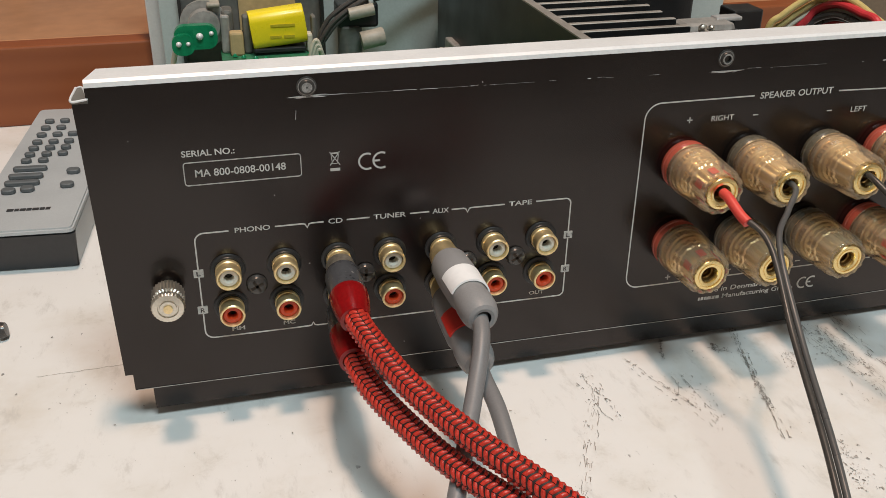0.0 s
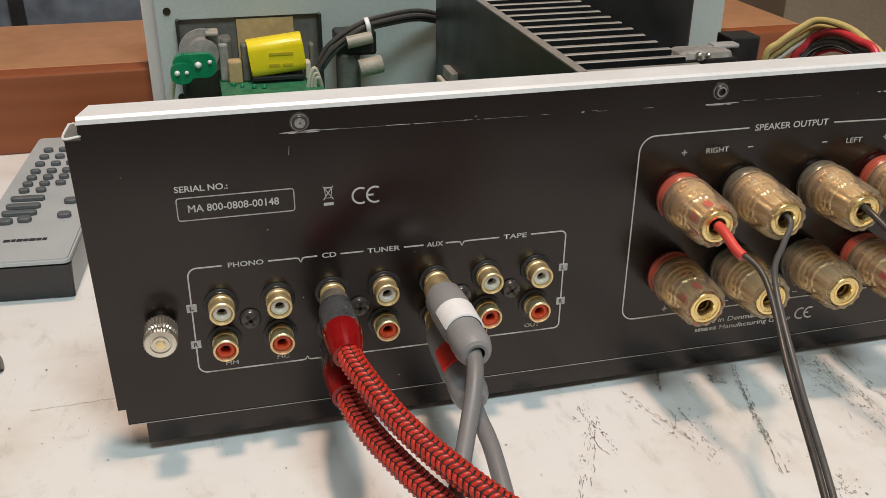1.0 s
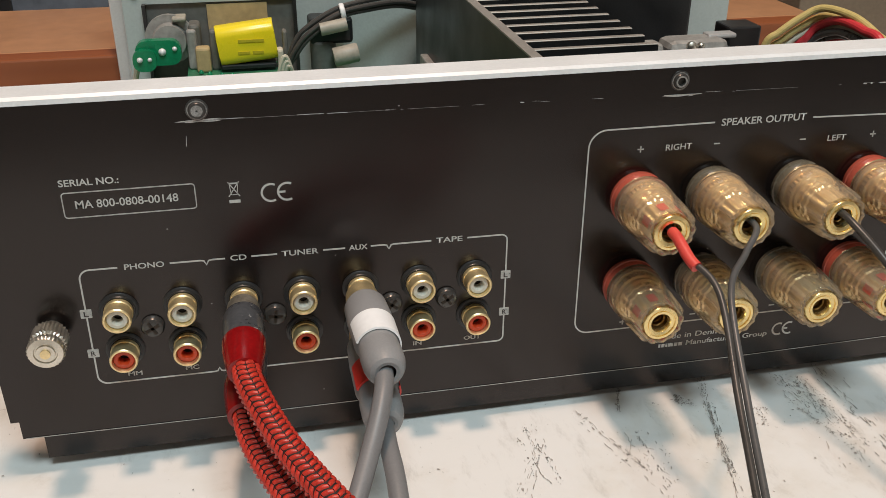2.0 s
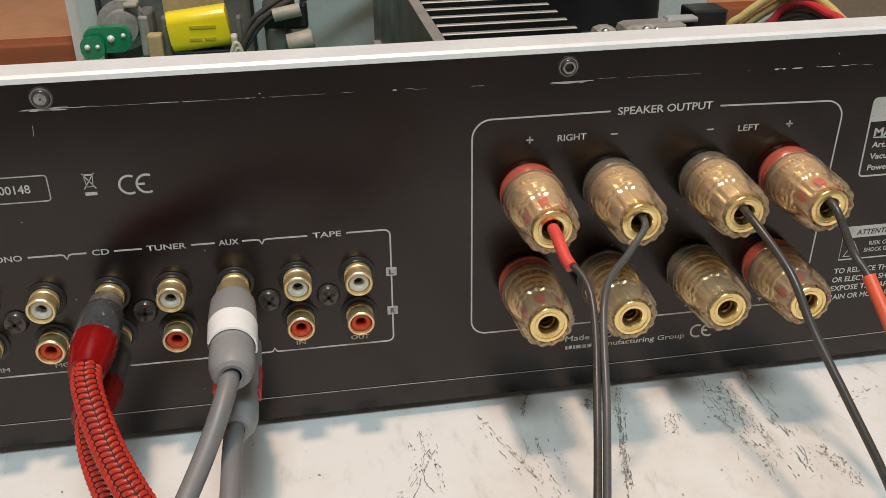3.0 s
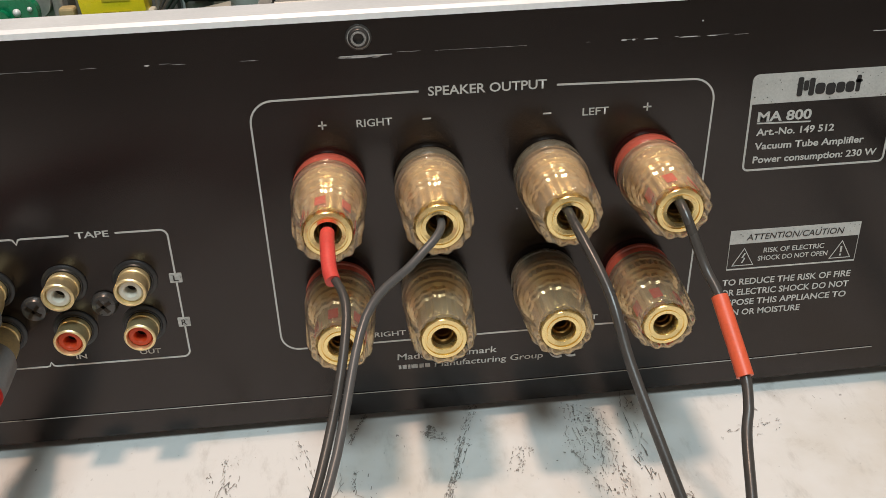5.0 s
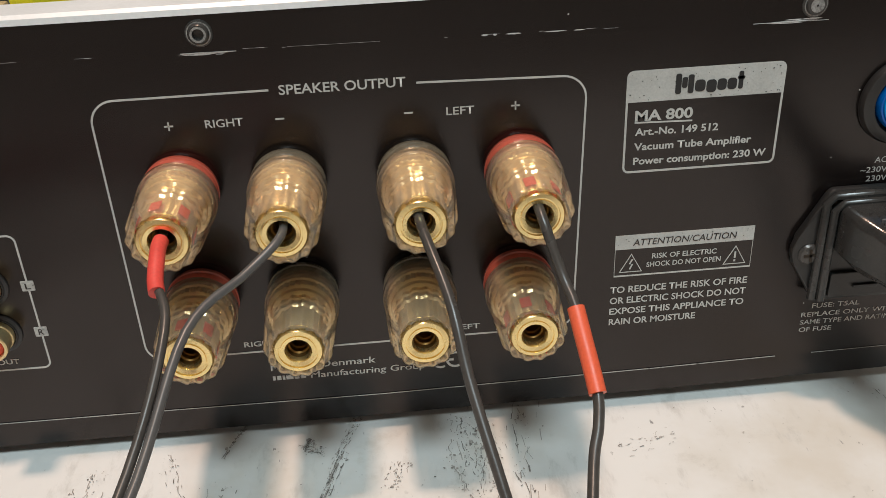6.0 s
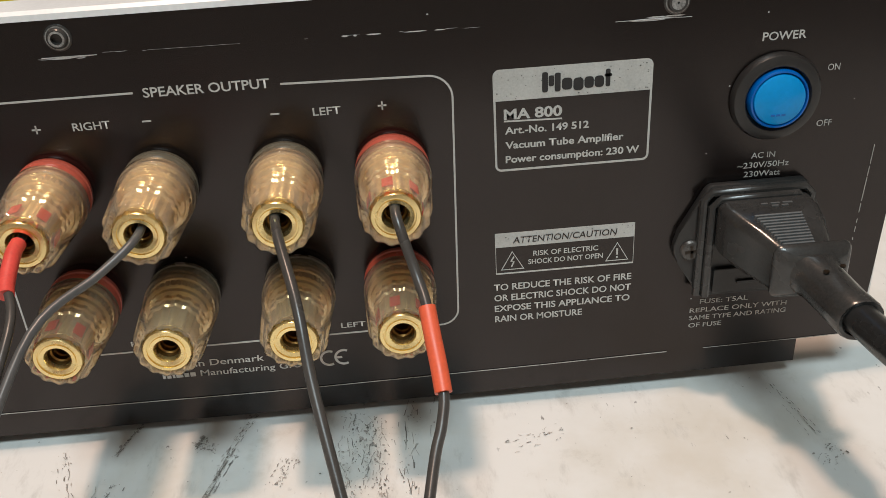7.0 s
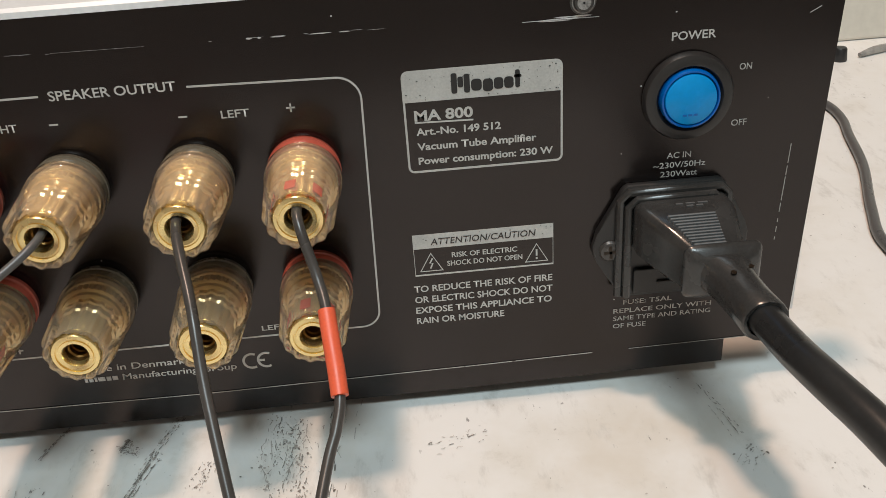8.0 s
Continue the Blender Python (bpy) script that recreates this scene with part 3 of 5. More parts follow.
def capacitor():
    """A flattened roll lying on its side, its ends cut square."""
    bm = prism(round_rect(-0.0085, 0.0085, -0.0114, 0.0114, 0.0055, 6), -0.0170, 0.0170)
    bm.transform(Matrix.Rotation(radians(90), 4, "Z"))
    bmesh.ops.bevel(bm, geom=[e for e in bm.edges if abs(e.verts[0].co.x - e.verts[1].co.x) < 1e-6], offset=0.0012, segments=2, profile=0.6, affect="EDGES")
    bm.transform(Matrix.Translation((-0.1315, 0.273, 0.0785)) @ Matrix.Rotation(radians(-6), 4, "Y"))
    return bm


cap = part("film_capacitor", capacitor(), YELLOW, amp, "bright yellow film capacitor", True)
part("seal", box(-0.1475, -0.1150, 0.2655, 0.2800, 0.0640, 0.0668, 0.0008), BLACKPL, cap)
for z, a, b in ((0.0810, -0.1365, -0.1215), (0.0740, -0.1370, -0.1300), (0.0740, -0.1285, -0.1220)):
    part("marking_bar", box(a, b, 0.2640, 0.26445, z - 0.0008, z + 0.0008), OLIVE, cap)
part("black_bushing", box(-0.0930, -0.0670, 0.266, 0.284, 0.074, 0.0895, 0.002), BLACKPL, amp, "black plastic component block")
part("can_capacitor", lathe(((0, 0), (0.0078, 0), (0.0078, 0.033), (0.0070, 0.034), (0, 0.034)), 24, Matrix.Translation((-0.0850, 0.2715, 0.0416))), DARKGREY, amp, "dark grey can capacitor", True)
part("cable_clamp", lathe(((0.002, 0), (0.0054, 0.0005), (0.0057, 0.001), (0.0057, 0.0145), (0.005, 0.0155), (0.002, 0.0155)), 20,
     Matrix.Translation((-0.0805, 0.2580, 0.0680)) @ Matrix.Rotation(radians(80), 4, "Y")), DULLSLEEVE, amp, "dull cream plastic sleeve", True)
part("cable_clamp", lathe(((0, 0), (0.0038, 0), (0.0038, 0.016), (0, 0.016)), 20, Matrix.Translation((-0.0870, 0.2600, 0.0845)) @ Matrix.Rotation(radians(80), 4, "Y")), DULLSLEEVE, amp, "dull cream plastic sleeve", True)
for dz, dy, r in ((0, 0, 0.0016), (0.0028, 0.002, 0.0015), (-0.0026, 0.001, 0.0014)):
    part("wire", tube(((-0.110, 0.262 + dy, 0.058), (-0.1025, 0.262 + dy, 0.0725 + dz * 1.5), (-0.0935, 0.262 + dy, 0.0825 + dz * 1.3), (-0.0758, 0.264 + dy, 0.0925 + dz), (-0.0575, 0.268 + dy, 0.0955 + dz), (-0.0374, 0.278 + dy, 0.0950 + dz), (-0.0180, 0.288 + dy, 0.0895 + dz)), r, 44, 10), WIRE, amp, "black insulated wire")
part("cable_tie", lathe(((0.0046, 0), (0.0052, 0.0005), (0.0052, 0.0025), (0.0046, 0.003)), 16, Matrix.Translation((-0.0745, 0.2650, 0.0930)) @ Matrix.Rotation(radians(80), 4, "Y")), WHITEBAND, amp, "white cable tie", True)
part("cable_tie", lathe(((0.0046, 0), (0.0053, 0.0005), (0.0053, 0.0025), (0.0046, 0.003)), 16, Matrix.Translation((-0.0200, 0.2880, 0.0900)) @ Matrix.Rotation(radians(100), 4, "Y")), WHITEBAND, amp, "white cable tie", True)
for k in range(3):
    part("wire", tube(((-0.115 + 0.003 * k, 0.255, 0.044), (-0.113 + 0.002 * k, 0.253, 0.062), (-0.109 + 0.001 * k, 0.252, 0.072 - 0.003 * k), (-0.105, 0.254, 0.060), (-0.103, 0.258, 0.044)), 0.0013, 24, 8), CREAM, amp, "cream insulated wire")

for x, y, z, w, h, m in ((-0.1560, 0.272, 0.0600, 0.0085, 0.0150, TANCARD), (-0.1490, 0.276, 0.0600, 0.0050, 0.0240, DARKGREY), (-0.1620, 0.280, 0.0600, 0.0060, 0.0240, MOTOR), (-0.1110, 0.272, 0.0600, 0.0040, 0.0120, CREAM), (-0.1075, 0.276, 0.0600, 0.0030, 0.0220, DARKGREY)):
    part("board_component", box(x - w / 2, x + w / 2, y - 0.004, y + 0.004, z, z + h, 0.0015), m, amp, "small board-mounted component")
for x, y, z in ((-0.158, 0.266, 0.0607), (-0.153, 0.262, 0.0607), (-0.146, 0.258, 0.0607), (-0.140, 0.256, 0.0607), (-0.112, 0.262, 0.0607)):
    part("solder_dot", lathe(((0.0016, 0), (0.0012, 0.0010), (0.0006, 0.0018), (0, 0.0020)), 10, Matrix.Translation((x, y, z))), GREEN, amp, "", True)

# heat sink with its row of fins
HX, HZ = -0.0245, 0.1150
sink = part("heat_sink", box(HX - 0.0012, HX + 0.0032, 0.056, 0.290, 0.030, HZ - 0.0006), HEATSINK, amp, "black anodised finned heat sink")
part("sink_edge", box(HX - 0.0012, HX + 0.0030, 0.056, 0.290, HZ - 0.0005, HZ + 0.0002), FINEDGE, sink, "pale upper edge")
fin_bm = box(HX + 0.0034, 0.0300, -0.0014, 0.0014, 0.034, HZ - 0.0012)
fin_first = part("fin", fin_bm, HEATSINK, sink)
fin_first.location = (0, 0.059, 0)
edge_first = part("fin_edge", box(HX + 0.0034, 0.0300, -0.0014, 0.0014, HZ - 0.0011, HZ - 0.0004, 0.0003, 1), FINEDGE, fin_first)
for k in range(1, 18):
    fin = new("fin", fin_first.data)
    fin.parent, fin.location = sink, (0, 0.059 + 0.0131 * k, 0)
    e = new("fin_edge", edge_first.data)
    e.parent = fin
clip = part("transistor_clip", box(-0.0305, HX - 0.0014, 0.236, 0.256, 0.062, 0.0690, 0.001), MOTOR, amp, "small grey metal transistor clip")
part("clip_tongue", box(-0.0330, -0.0300, 0.244, 0.262, 0.0565, 0.0612, 0.001), CREAM, clip)
part("transformer_cover", box(0.036, 0.1475, 0.268, 0.2925, 0.014, 0.150, 0.002), HEATSINK, amp, "tall black transformer cover")
part("transistor", box(0.0920, 0.1270, 0.187, 0.206, 0.066, 0.0862, 0.004), MOTOR, amp, "grey metal-backed power transistor")
part("transistor", box(0.0750, 0.0875, 0.182, 0.196, 0.066, 0.0872, 0.004), MOTOR, amp, "grey metal-backed power transistor")
part("clip_tongue", box(0.1180, 0.1350, 0.196, 0.204, 0.0845, 0.0872, 0.001), ALU, amp, "bare metal spring clip")
for x, r_ in ((0.1017, 0.0026), (0.1070, 0.0018), (0.0800, 0.0024)):
    part("bracket_screw", lathe(((r_, 0), (r_, 0.002), (r_ * 0.6, 0.0028), (0, 0.0030)), 16, Matrix.Translation((x, 0.1835, 0.0850)) @ TO_FRONT), NICKEL, amp, "", True)
part("bracket_block", box(0.072, 0.128, 0.1855, 0.200, 0.056, 0.0822, 0.001), HEATSINK, amp)
part("relay", box(0.1400, 0.1600, 0.2110, 0.2290, 0.014, 0.0872, 0.0012), BLACKPL, amp, "black plastic relay block")
OUTER = [(0.147, 0.190, 0.050), (0.147, 0.187, 0.0814), (0.1534, 0.185, 0.0894), (0.163, 0.183, 0.0970), (0.172, 0.178, 0.1030), (0.178, 0.160, 0.1025), (0.1823, 0.145, 0.0968), (0.1820, 0.130, 0.0900), (0.185, 0.112, 0.055)]
INNER = [(0.164, 0.190, 0.050), (0.166, 0.187, 0.0780), (0.1694, 0.185, 0.0852), (0.1740, 0.182, 0.0925), (0.1765, 0.168, 0.0985), (0.1771, 0.148, 0.0980), (0.1782, 0.132, 0.0930), (0.181, 0.118, 0.055)]
LOOM = [(OUTER, TANWIRE, 0.0020, 0.0, 0.0), (OUTER, TANWIRE, 0.0018, 0.004, -0.0045), (OUTER, CREAM, 0.0017, 0.006, -0.0085), (INNER, REDWIRE, 0.0023, 0.0, 0.0), (INNER, REDWIRE, 0.0020, 0.006, -0.0110),
        (INNER, GREYWIRE, 0.0019, 0.0005, -0.0060), (INNER, WIRE, 0.0018, 0.004, -0.0085), (INNER, CREAM, 0.0017, 0.003, -0.0035), (INNER, TANWIRE, 0.0016, 0.009, -0.0060)]
for path, m, r, dx, dz in LOOM:
    part("loom_wire", tube([(x + dx, y + dx * 0.5, z + dz) for x, y, z in path], r, 60, 12), m, amp, "insulated supply wire in the loom")

# everything inside stands a little lower and further to the side than the panel's own middle
for ob in amp.children:
    if ob not in outer_parts:
        ob.location = INSIDE.get(ob.name.split(".")[0], (-0.0045, 0, -0.0035))

# ---- the rear panel: jacks, posts, screws ----


def cross_screw(x, z, r, material, parent, label, depth=0.0016):
    s = part("screw", lathe(((r, 0), (r, depth * 0.4), (r * 0.85, depth * 0.8), (r * 0.5, depth), (0, depth)), 24, Matrix.Translation((x, 0, z)) @ TO_FRONT), material, parent, label, True)
    # the slots are dark bars on the head, coloured like shaded grooves
    for a, b in ((0.62, 0.13), (0.13, 0.62)):
        slot = box(-r * a, r * a, -depth - 0.00015, -depth * 0.6, -r * b, r * b)
        slot.transform(Matrix.Translation((x, 0, z)) @ Matrix.Rotation(radians(35 + x * 900), 4, "Y"))
        part("cross_slot", slot, HOLE, s)
    return s


plain_parts = set(amp.children)
for x in (-0.1704, -0.1322, -0.0943, -0.0756):
    cross_screw(x, 0.0524, 0.0037, BLACKSCREW, amp, "black cross-head screw", 0.0022)


def rca(x, z, insert, label):
    at = Matrix.Translation((x, 0, z)) @ TO_FRONT @ Matrix.Diagonal((1, 1, 0.87, 1))
    jack = part("rca_jack", lathe(((0.0034, 0.0010), (0.0044, 0.0012), (0.0044, 0.0030), (0.00415, 0.0034), (0.00420, 0.0052), (0.0043, 0.0056), (0.00430, 0.0084), (0.0040, 0.0088), (0.0036, 0.0088), (0.0034, 0.0082), (0.0033, 0.0015)), 32, at), GOLDPALE, amp, label, True)
    part("collar", lathe(((0.0046, 0.0), (0.0060, 0.0), (0.0060, 0.0005), (0.0057, 0.0008), (0.0051, 0.0009), (0.0049, 0.0013), (0.0046, 0.0013), (0.0046, 0.0004)), 32, at), BLACKPL, jack, "black plastic collar", True)
    ins = part("insert", lathe(((0.0016, 0.0030), (0.0033, 0.0030), (0.0033, 0.0072), (0.0029, 0.0077), (0.0019, 0.0077), (0.0016, 0.0072), (0.0016, 0.0030)), 28, at), insert, jack, "", True)
    # dark disc painted as the shaded floor of the insert's hole
    part("contact", lathe(((0, 0.0032), (0.0016, 0.0032), (0.0016, 0.0036), (0, 0.0036)), 16, at), HOLE, ins)
    return jack


for x in (-0.1800, -0.1608, -0.1420, -0.1235, -0.1046, -0.0853, -0.0664):
    rca(x + 0.0003, 0.0593, WHITEINS, "gold-plated phono jack with a cream insert")
    rca(x + 0.0003, 0.0448, REDINS, "gold-plated phono jack with an orange-red insert")


def settle(parts):
    """The block of inputs sits slightly lower towards its speaker end."""
    pivot = Matrix.Translation((-0.19, 0, 0.055))
    for ob in parts:
        ob.matrix_basis = pivot @ Matrix.Rotation(0.0067, 4, "Y") @ pivot.inverted()


settle([ob for ob in amp.children if ob not in plain_parts])

# earth terminal
g_at = Matrix.Translation((-0.2000, 0, 0.0545)) @ TO_FRONT
earth = part("earth_terminal", lathe(((0, 0), (0.0032, 0), (0.0032, 0.0030), (0.0046, 0.0032), (0.0052, 0.0038), (0.0052, 0.0094), (0.0046, 0.0099), (0.0045, 0.0112), (0.0053, 0.0115), (0.0054, 0.0130), (0.0050, 0.0138), (0.0034, 0.0141), (0.0032, 0.0136), (0.0028, 0.0136), (0.0027, 0.0142), (0, 0.0142)), 112, g_at,
             lambda a, z: 1 + (0.060 * math.sin(a * 28) if 0.0036 < z < 0.0096 else (0.03 * math.sin(a * 28) if 0.0113 < z < 0.0132 else 0))), NICKEL, amp, "knurled nickel earth screw terminal", True)
part("stud", lathe(((0.0010, 0.0142), (0.0015, 0.0143), (0.0015, 0.0147), (0, 0.0149)), 16, g_at), GOLDPALE, earth, "", True)

POSTS = [(-0.0108, 0.0822, True), (0.0161, 0.0820, False), (0.0481, 0.0817, False), (0.0756, 0.0814, True),
         (-0.0106, 0.0498, True), (0.0161, 0.0494, False), (0.0474, 0.0488, False), (0.0747, 0.0481, True)]


def binding_post(x, z, red):
    at = Matrix.Translation((x, 0, z)) @ TO_FRONT @ Matrix.Diagonal((0.965, 0.965, 0.97, 1))
    post = part("binding_post", lathe(((0.0060, 0.0050), (0.0090, 0.0052), (0.0091, 0.0076), (0.0084, 0.0080), (0.0084, 0.0085), (0.0091, 0.0089), (0.0091, 0.0112), (0.0083, 0.0116), (0.0081, 0.0127), (0.0072, 0.0133), (0.0072, 0.0147), (0.0067, 0.0151), (0.0067, 0.0156), (0.0072, 0.0160), (0.0072, 0.0176), (0.0066, 0.0182), (0.0064, 0.0266), (0.0050, 0.0270)), 108, at,
                lambda a, h: 1 + (0.022 * math.sin(a * 36) if 0.0086 < h < 0.0114 else (0.030 * math.cos(a * 14) if h > 0.0130 else 0))), GOLD, amp,
                "gold-plated binding post in a clear sleeve with a red base" if red else "gold-plated binding post in a clear sleeve with a dark base", True)
    part("base_ring", lathe(((0.0040, 0.0), (0.0096, 0.0), (0.0099, 0.0004), (0.0100, 0.0019), (0.0095, 0.0022), (0.0095, 0.0026), (0.0100, 0.0029), (0.0099, 0.0044), (0.0095, 0.0049), (0.0040, 0.0049)), 40, at), REDRING if red else DARKRING, post, "", True)

    def lobes(a, h):
        k = max(0.0, min(1.0, (h - 0.0125) / 0.003))
        tip = max(0.0, min(1.0, (h - 0.0235) / 0.003))
        return 1 + k * (0.016 + 0.016 * tip) * math.cos(a * 14)

    part("sleeve", lathe(((0.0093, 0.0050), (0.0099, 0.0051), (0.0102, 0.0056), (0.0102, 0.0079), (0.0099, 0.0083), (0.0098, 0.0089), (0.0100, 0.0093), (0.0100, 0.0114), (0.0097, 0.0121), (0.0097, 0.0150), (0.0093, 0.0205), (0.0089, 0.0262), (0.0086, 0.0280), (0.0080, 0.0288), (0.0068, 0.0289), (0.0065, 0.0284)), 112, at, lobes), CLEAR, post, "clear fluted plastic sleeve", True)
    part("tip_ring", lathe(((0.0030, 0.0272), (0.0032, 0.0284), (0.0035, 0.0290), (0.0045, 0.0292), (0.0046, 0.0289), (0.0050, 0.0289), (0.0051, 0.0293), (0.0060, 0.0292), (0.0064, 0.0286), (0.0064, 0.0266)), 40, at), GOLDSATIN, post, "", True)
    # the bore is darkened by its colour as well as by its depth
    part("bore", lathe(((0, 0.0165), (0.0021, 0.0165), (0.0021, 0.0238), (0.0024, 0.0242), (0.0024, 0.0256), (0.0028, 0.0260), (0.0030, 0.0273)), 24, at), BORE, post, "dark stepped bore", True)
    if red:
        for a in range(0, 360, 60):
            b = box(-0.0014, 0.0014, 0.00672, 0.00690, 0.0208, 0.0252)
            b.transform(at @ Matrix.Rotation(radians(a + 12), 4, "Z"))
            part("red_mark", b, REDBAND, post, "red polarity mark")


for x, z, red in POSTS:
    binding_post(x, z, red)

# worn hex-socket screws along the top
for x, z in ((-0.1492, 0.1218), (0.0, 0.1216), (0.1480, 0.1190)):
    s = part("screw", lathe(((0.0033, 0), (0.0032, 0.0003), (0.0026, 0.0004), (0.0025, 0.0010), (0.0022, 0.0014), (0.0013, 0.0014), (0.0012, 0.0003), (0, 0.0003)), 28, Matrix.Translation((x, 0, z)) @ TO_FRONT), BLACKSCREW, amp, "black socket screw in a worn ring", True)
    ring = [(x + math.cos(a / 24 * 2 * math.pi) * 0.0026, z + math.sin(a / 24 * 2 * math.pi) * 0.0026) for a in range(24)]
    part("worn_ring", ink_line(ring, 0.0005, True, -0.0006), SCRATCHDIM, s, "paint worn to bare metal")
    q, w = (0.0010, 0.0014) if x < -0.1 or x > 0.1 else (0.00165, 0.0005)
    ring = [(x + math.cos(a / 16 * 2 * math.pi) * q, z + math.sin(a / 16 * 2 * math.pi) * q) for a in range(16)]
    part("worn_ring", ink_line(ring, w, True, -0.00155), SCRATCHDIM, s, "paint worn to bare metal")

# ---- power switch ----
sw_at = Matrix.Translation((0.1753, 0, 0.0926)) @ TO_FRONT
switch = part("power_switch", lathe(((0.0079, 0.0), (0.0117, 0.0), (0.0118, 0.0010), (0.0112, 0.0022), (0.0098, 0.0028), (0.0087, 0.0027), (0.0082, 0.0020), (0.0079, 0.0010)), 48, sw_at), BLACKMATT, amp, "round black power switch with a blue rocker", True)
rock = lathe(((0, 0.0002), (0.0068, 0.0002), (0.0068, 0.0032), (0.0066, 0.0037), (0.0060, 0.0040), (0, 0.0042)), 48, None)
rock.transform(sw_at @ Matrix.Rotation(radians(-2), 4, "X"))
rocker = part("rocker", rock, BLUE, switch, "translucent blue rocker", True)
rim = lathe(((0.0078, 0.0004), (0.0078, 0.0030), (0.0075, 0.0037), (0.0071, 0.0038), (0.0069, 0.0034), (0.0069, 0.0010)), 48, None)
rim.transform(sw_at @ Matrix.Rotation(radians(-2), 4, "X"))
part("rocker_rim", rim, BLUERIM, rocker, "deep blue rim", True)
for dx, w in ((-0.0016, 0.0010), (-0.0002, 0.0010), (0.0012, 0.0010)):
    mark = box(dx - w / 2, dx + w / 2, -0.0042, -0.0037, 0.0039, 0.00418)
    mark.transform(sw_at @ Matrix.Rotation(radians(-2), 4, "X"))
    part("moulded_mark", mark, BLUERIM, rocker)
IECX, IECZ = 0.1728, 0.0507

# ---- mains inlet ----
half = [(0.0218, 0.0012), (0.0206, 0.0048), (0.0140, 0.0175), (0.0126, 0.0186), (-0.0126, 0.0186), (-0.0140, 0.0175), (-0.0206, 0.0048), (-0.0218, 0.0012)]
outline = [(IECX + x, IECZ + z) for x, z in half] + [(IECX - x, IECZ - z * 0.88) for x, z in half]


def bevelled(bm, offset, seg=2):
    bmesh.ops.bevel(bm, geom=bm.edges[:], offset=offset, segments=seg, profile=0.5, affect="EDGES")
    return bm


inlet = part("mains_inlet", bevelled(prism(outline, -0.0026, 0.0), 0.0007), BLACKMATT, amp, "black plastic mains inlet with a fuse drawer")
# a raised rim round the socket: the outer one follows the flange, the inner one frames the opening
for grow, deep, w in ((0.0, 0.0040, 0.0013), (-0.0020, 0.0052, 0.0012)):
    h = 0.0170 + grow * 0.8
    e = 0.0146 + grow
    line = [(-e, -0.0148), (-e, h - 0.002), (-e + 0.0020, h), (e - 0.0020, h), (e, h - 0.002), (e, -0.0148)]
    part("inlet_rim", tube([(IECX + u, -deep + 0.0006, IECZ + v) for u, v in line], w, 40, 10, smooth=False), PLUGPL, inlet, "", True)
part("socket_body", bevelled(prism(round_rect(IECX - 0.0118, IECX + 0.0118, IECZ - 0.0146, IECZ + 0.0132, 0.0010, 2), -0.0034, -0.0020), 0.0003), BLACKMATT, inlet)
part("fuse_drawer", bevelled(prism(round_rect(IECX - 0.0106, IECX + 0.0106, IECZ - 0.0142, IECZ - 0.0064, 0.0006, 2), -0.0048, -0.0035), 0.0003), BLACKMATT, inlet)
part("drawer_slot", box(IECX - 0.0040, IECX + 0.0030, -0.0056, -0.0049, IECZ - 0.0112, IECZ - 0.0102, 0.0002), BLACKPL, inlet)
for s in (-1, 1):
    sc = cross_screw(IECX + s * 0.0170, IECZ - 0.0006, 0.0031, BLACKSCREW, inlet, "cross-head screw of the inlet")
    sc.location = (0, -0.0022, 0)

# ---- the rear panel: printing ----
LW = 0.00050


def seg_line(x0, z0, x1, z1, w=LW, m=None):
    return part("printed_line", ink_line([(x0, z0), (x1, z1)], w), m or PRINT, rear)


def arc(cx, cz, r, a0, a1, n=8):
    return [(cx + r * math.cos(radians(a0 + (a1 - a0) * k / n)), cz + r * math.sin(radians(a0 + (a1 - a0) * k / n))) for k in range(n + 1)]


# serial plate
ink_text("SERIAL NO.:", -0.1902, -0.1735, 0.1013, 0.0021, rear, bold=0.020)
part("printed_frame", ink_line(round_rect(-0.1900, -0.1525, 0.0913, 0.0992, 0.0009, 3), 0.00035, True), PRINTDIM, rear)
ink_text("MA 800-0808-00148", -0.1866, -0.1575, 0.0941, 0.0026, rear, bold=0.012)


# bin symbol and conformity mark
def bin_sign(x, z, s):
    out = [ink_line([(x - s * 0.42, z + s * 0.62), (x - s * 0.28, z - s * 0.55), (x + s * 0.28, z - s * 0.55), (x + s * 0.42, z + s * 0.62)], 0.00025, True),
           ink_line([(x - s * 0.55, z - s * 0.75), (x + s * 0.55, z + s * 0.85)], 0.00028), ink_line([(x + s * 0.55, z - s * 0.75), (x - s * 0.55, z + s * 0.85)], 0.00028),
           ink_line([(x - s * 0.5, z + s * 0.70), (x + s * 0.5, z + s * 0.70)], 0.0003), ink_line([(x - s * 0.55, z - s * 1.28), (x + s * 0.55, z - s * 1.28)], 0.0010)]
    for b in out:
        part("printed_sign", b, PRINT, rear)


def ce_sign(x, z, s, w):
    """Two open rings, the second with a short bar."""
    part("printed_sign", ink_line(arc(x, z, s, 62, 298, 14), w), PRINT, rear)
    part("printed_sign", ink_line(arc(x + s * 1.75, z, s, 62, 298, 14), w), PRINT, rear)
    part("printed_sign", ink_line([(x + s * 0.85, z), (x + s * 1.55, z)], w), PRINT, rear)


bin_sign(-0.1412, 0.0963, 0.0030)
ce_sign(-0.1303, 0.0944, 0.0028, 0.00065)

plain_print = set(rear.children)
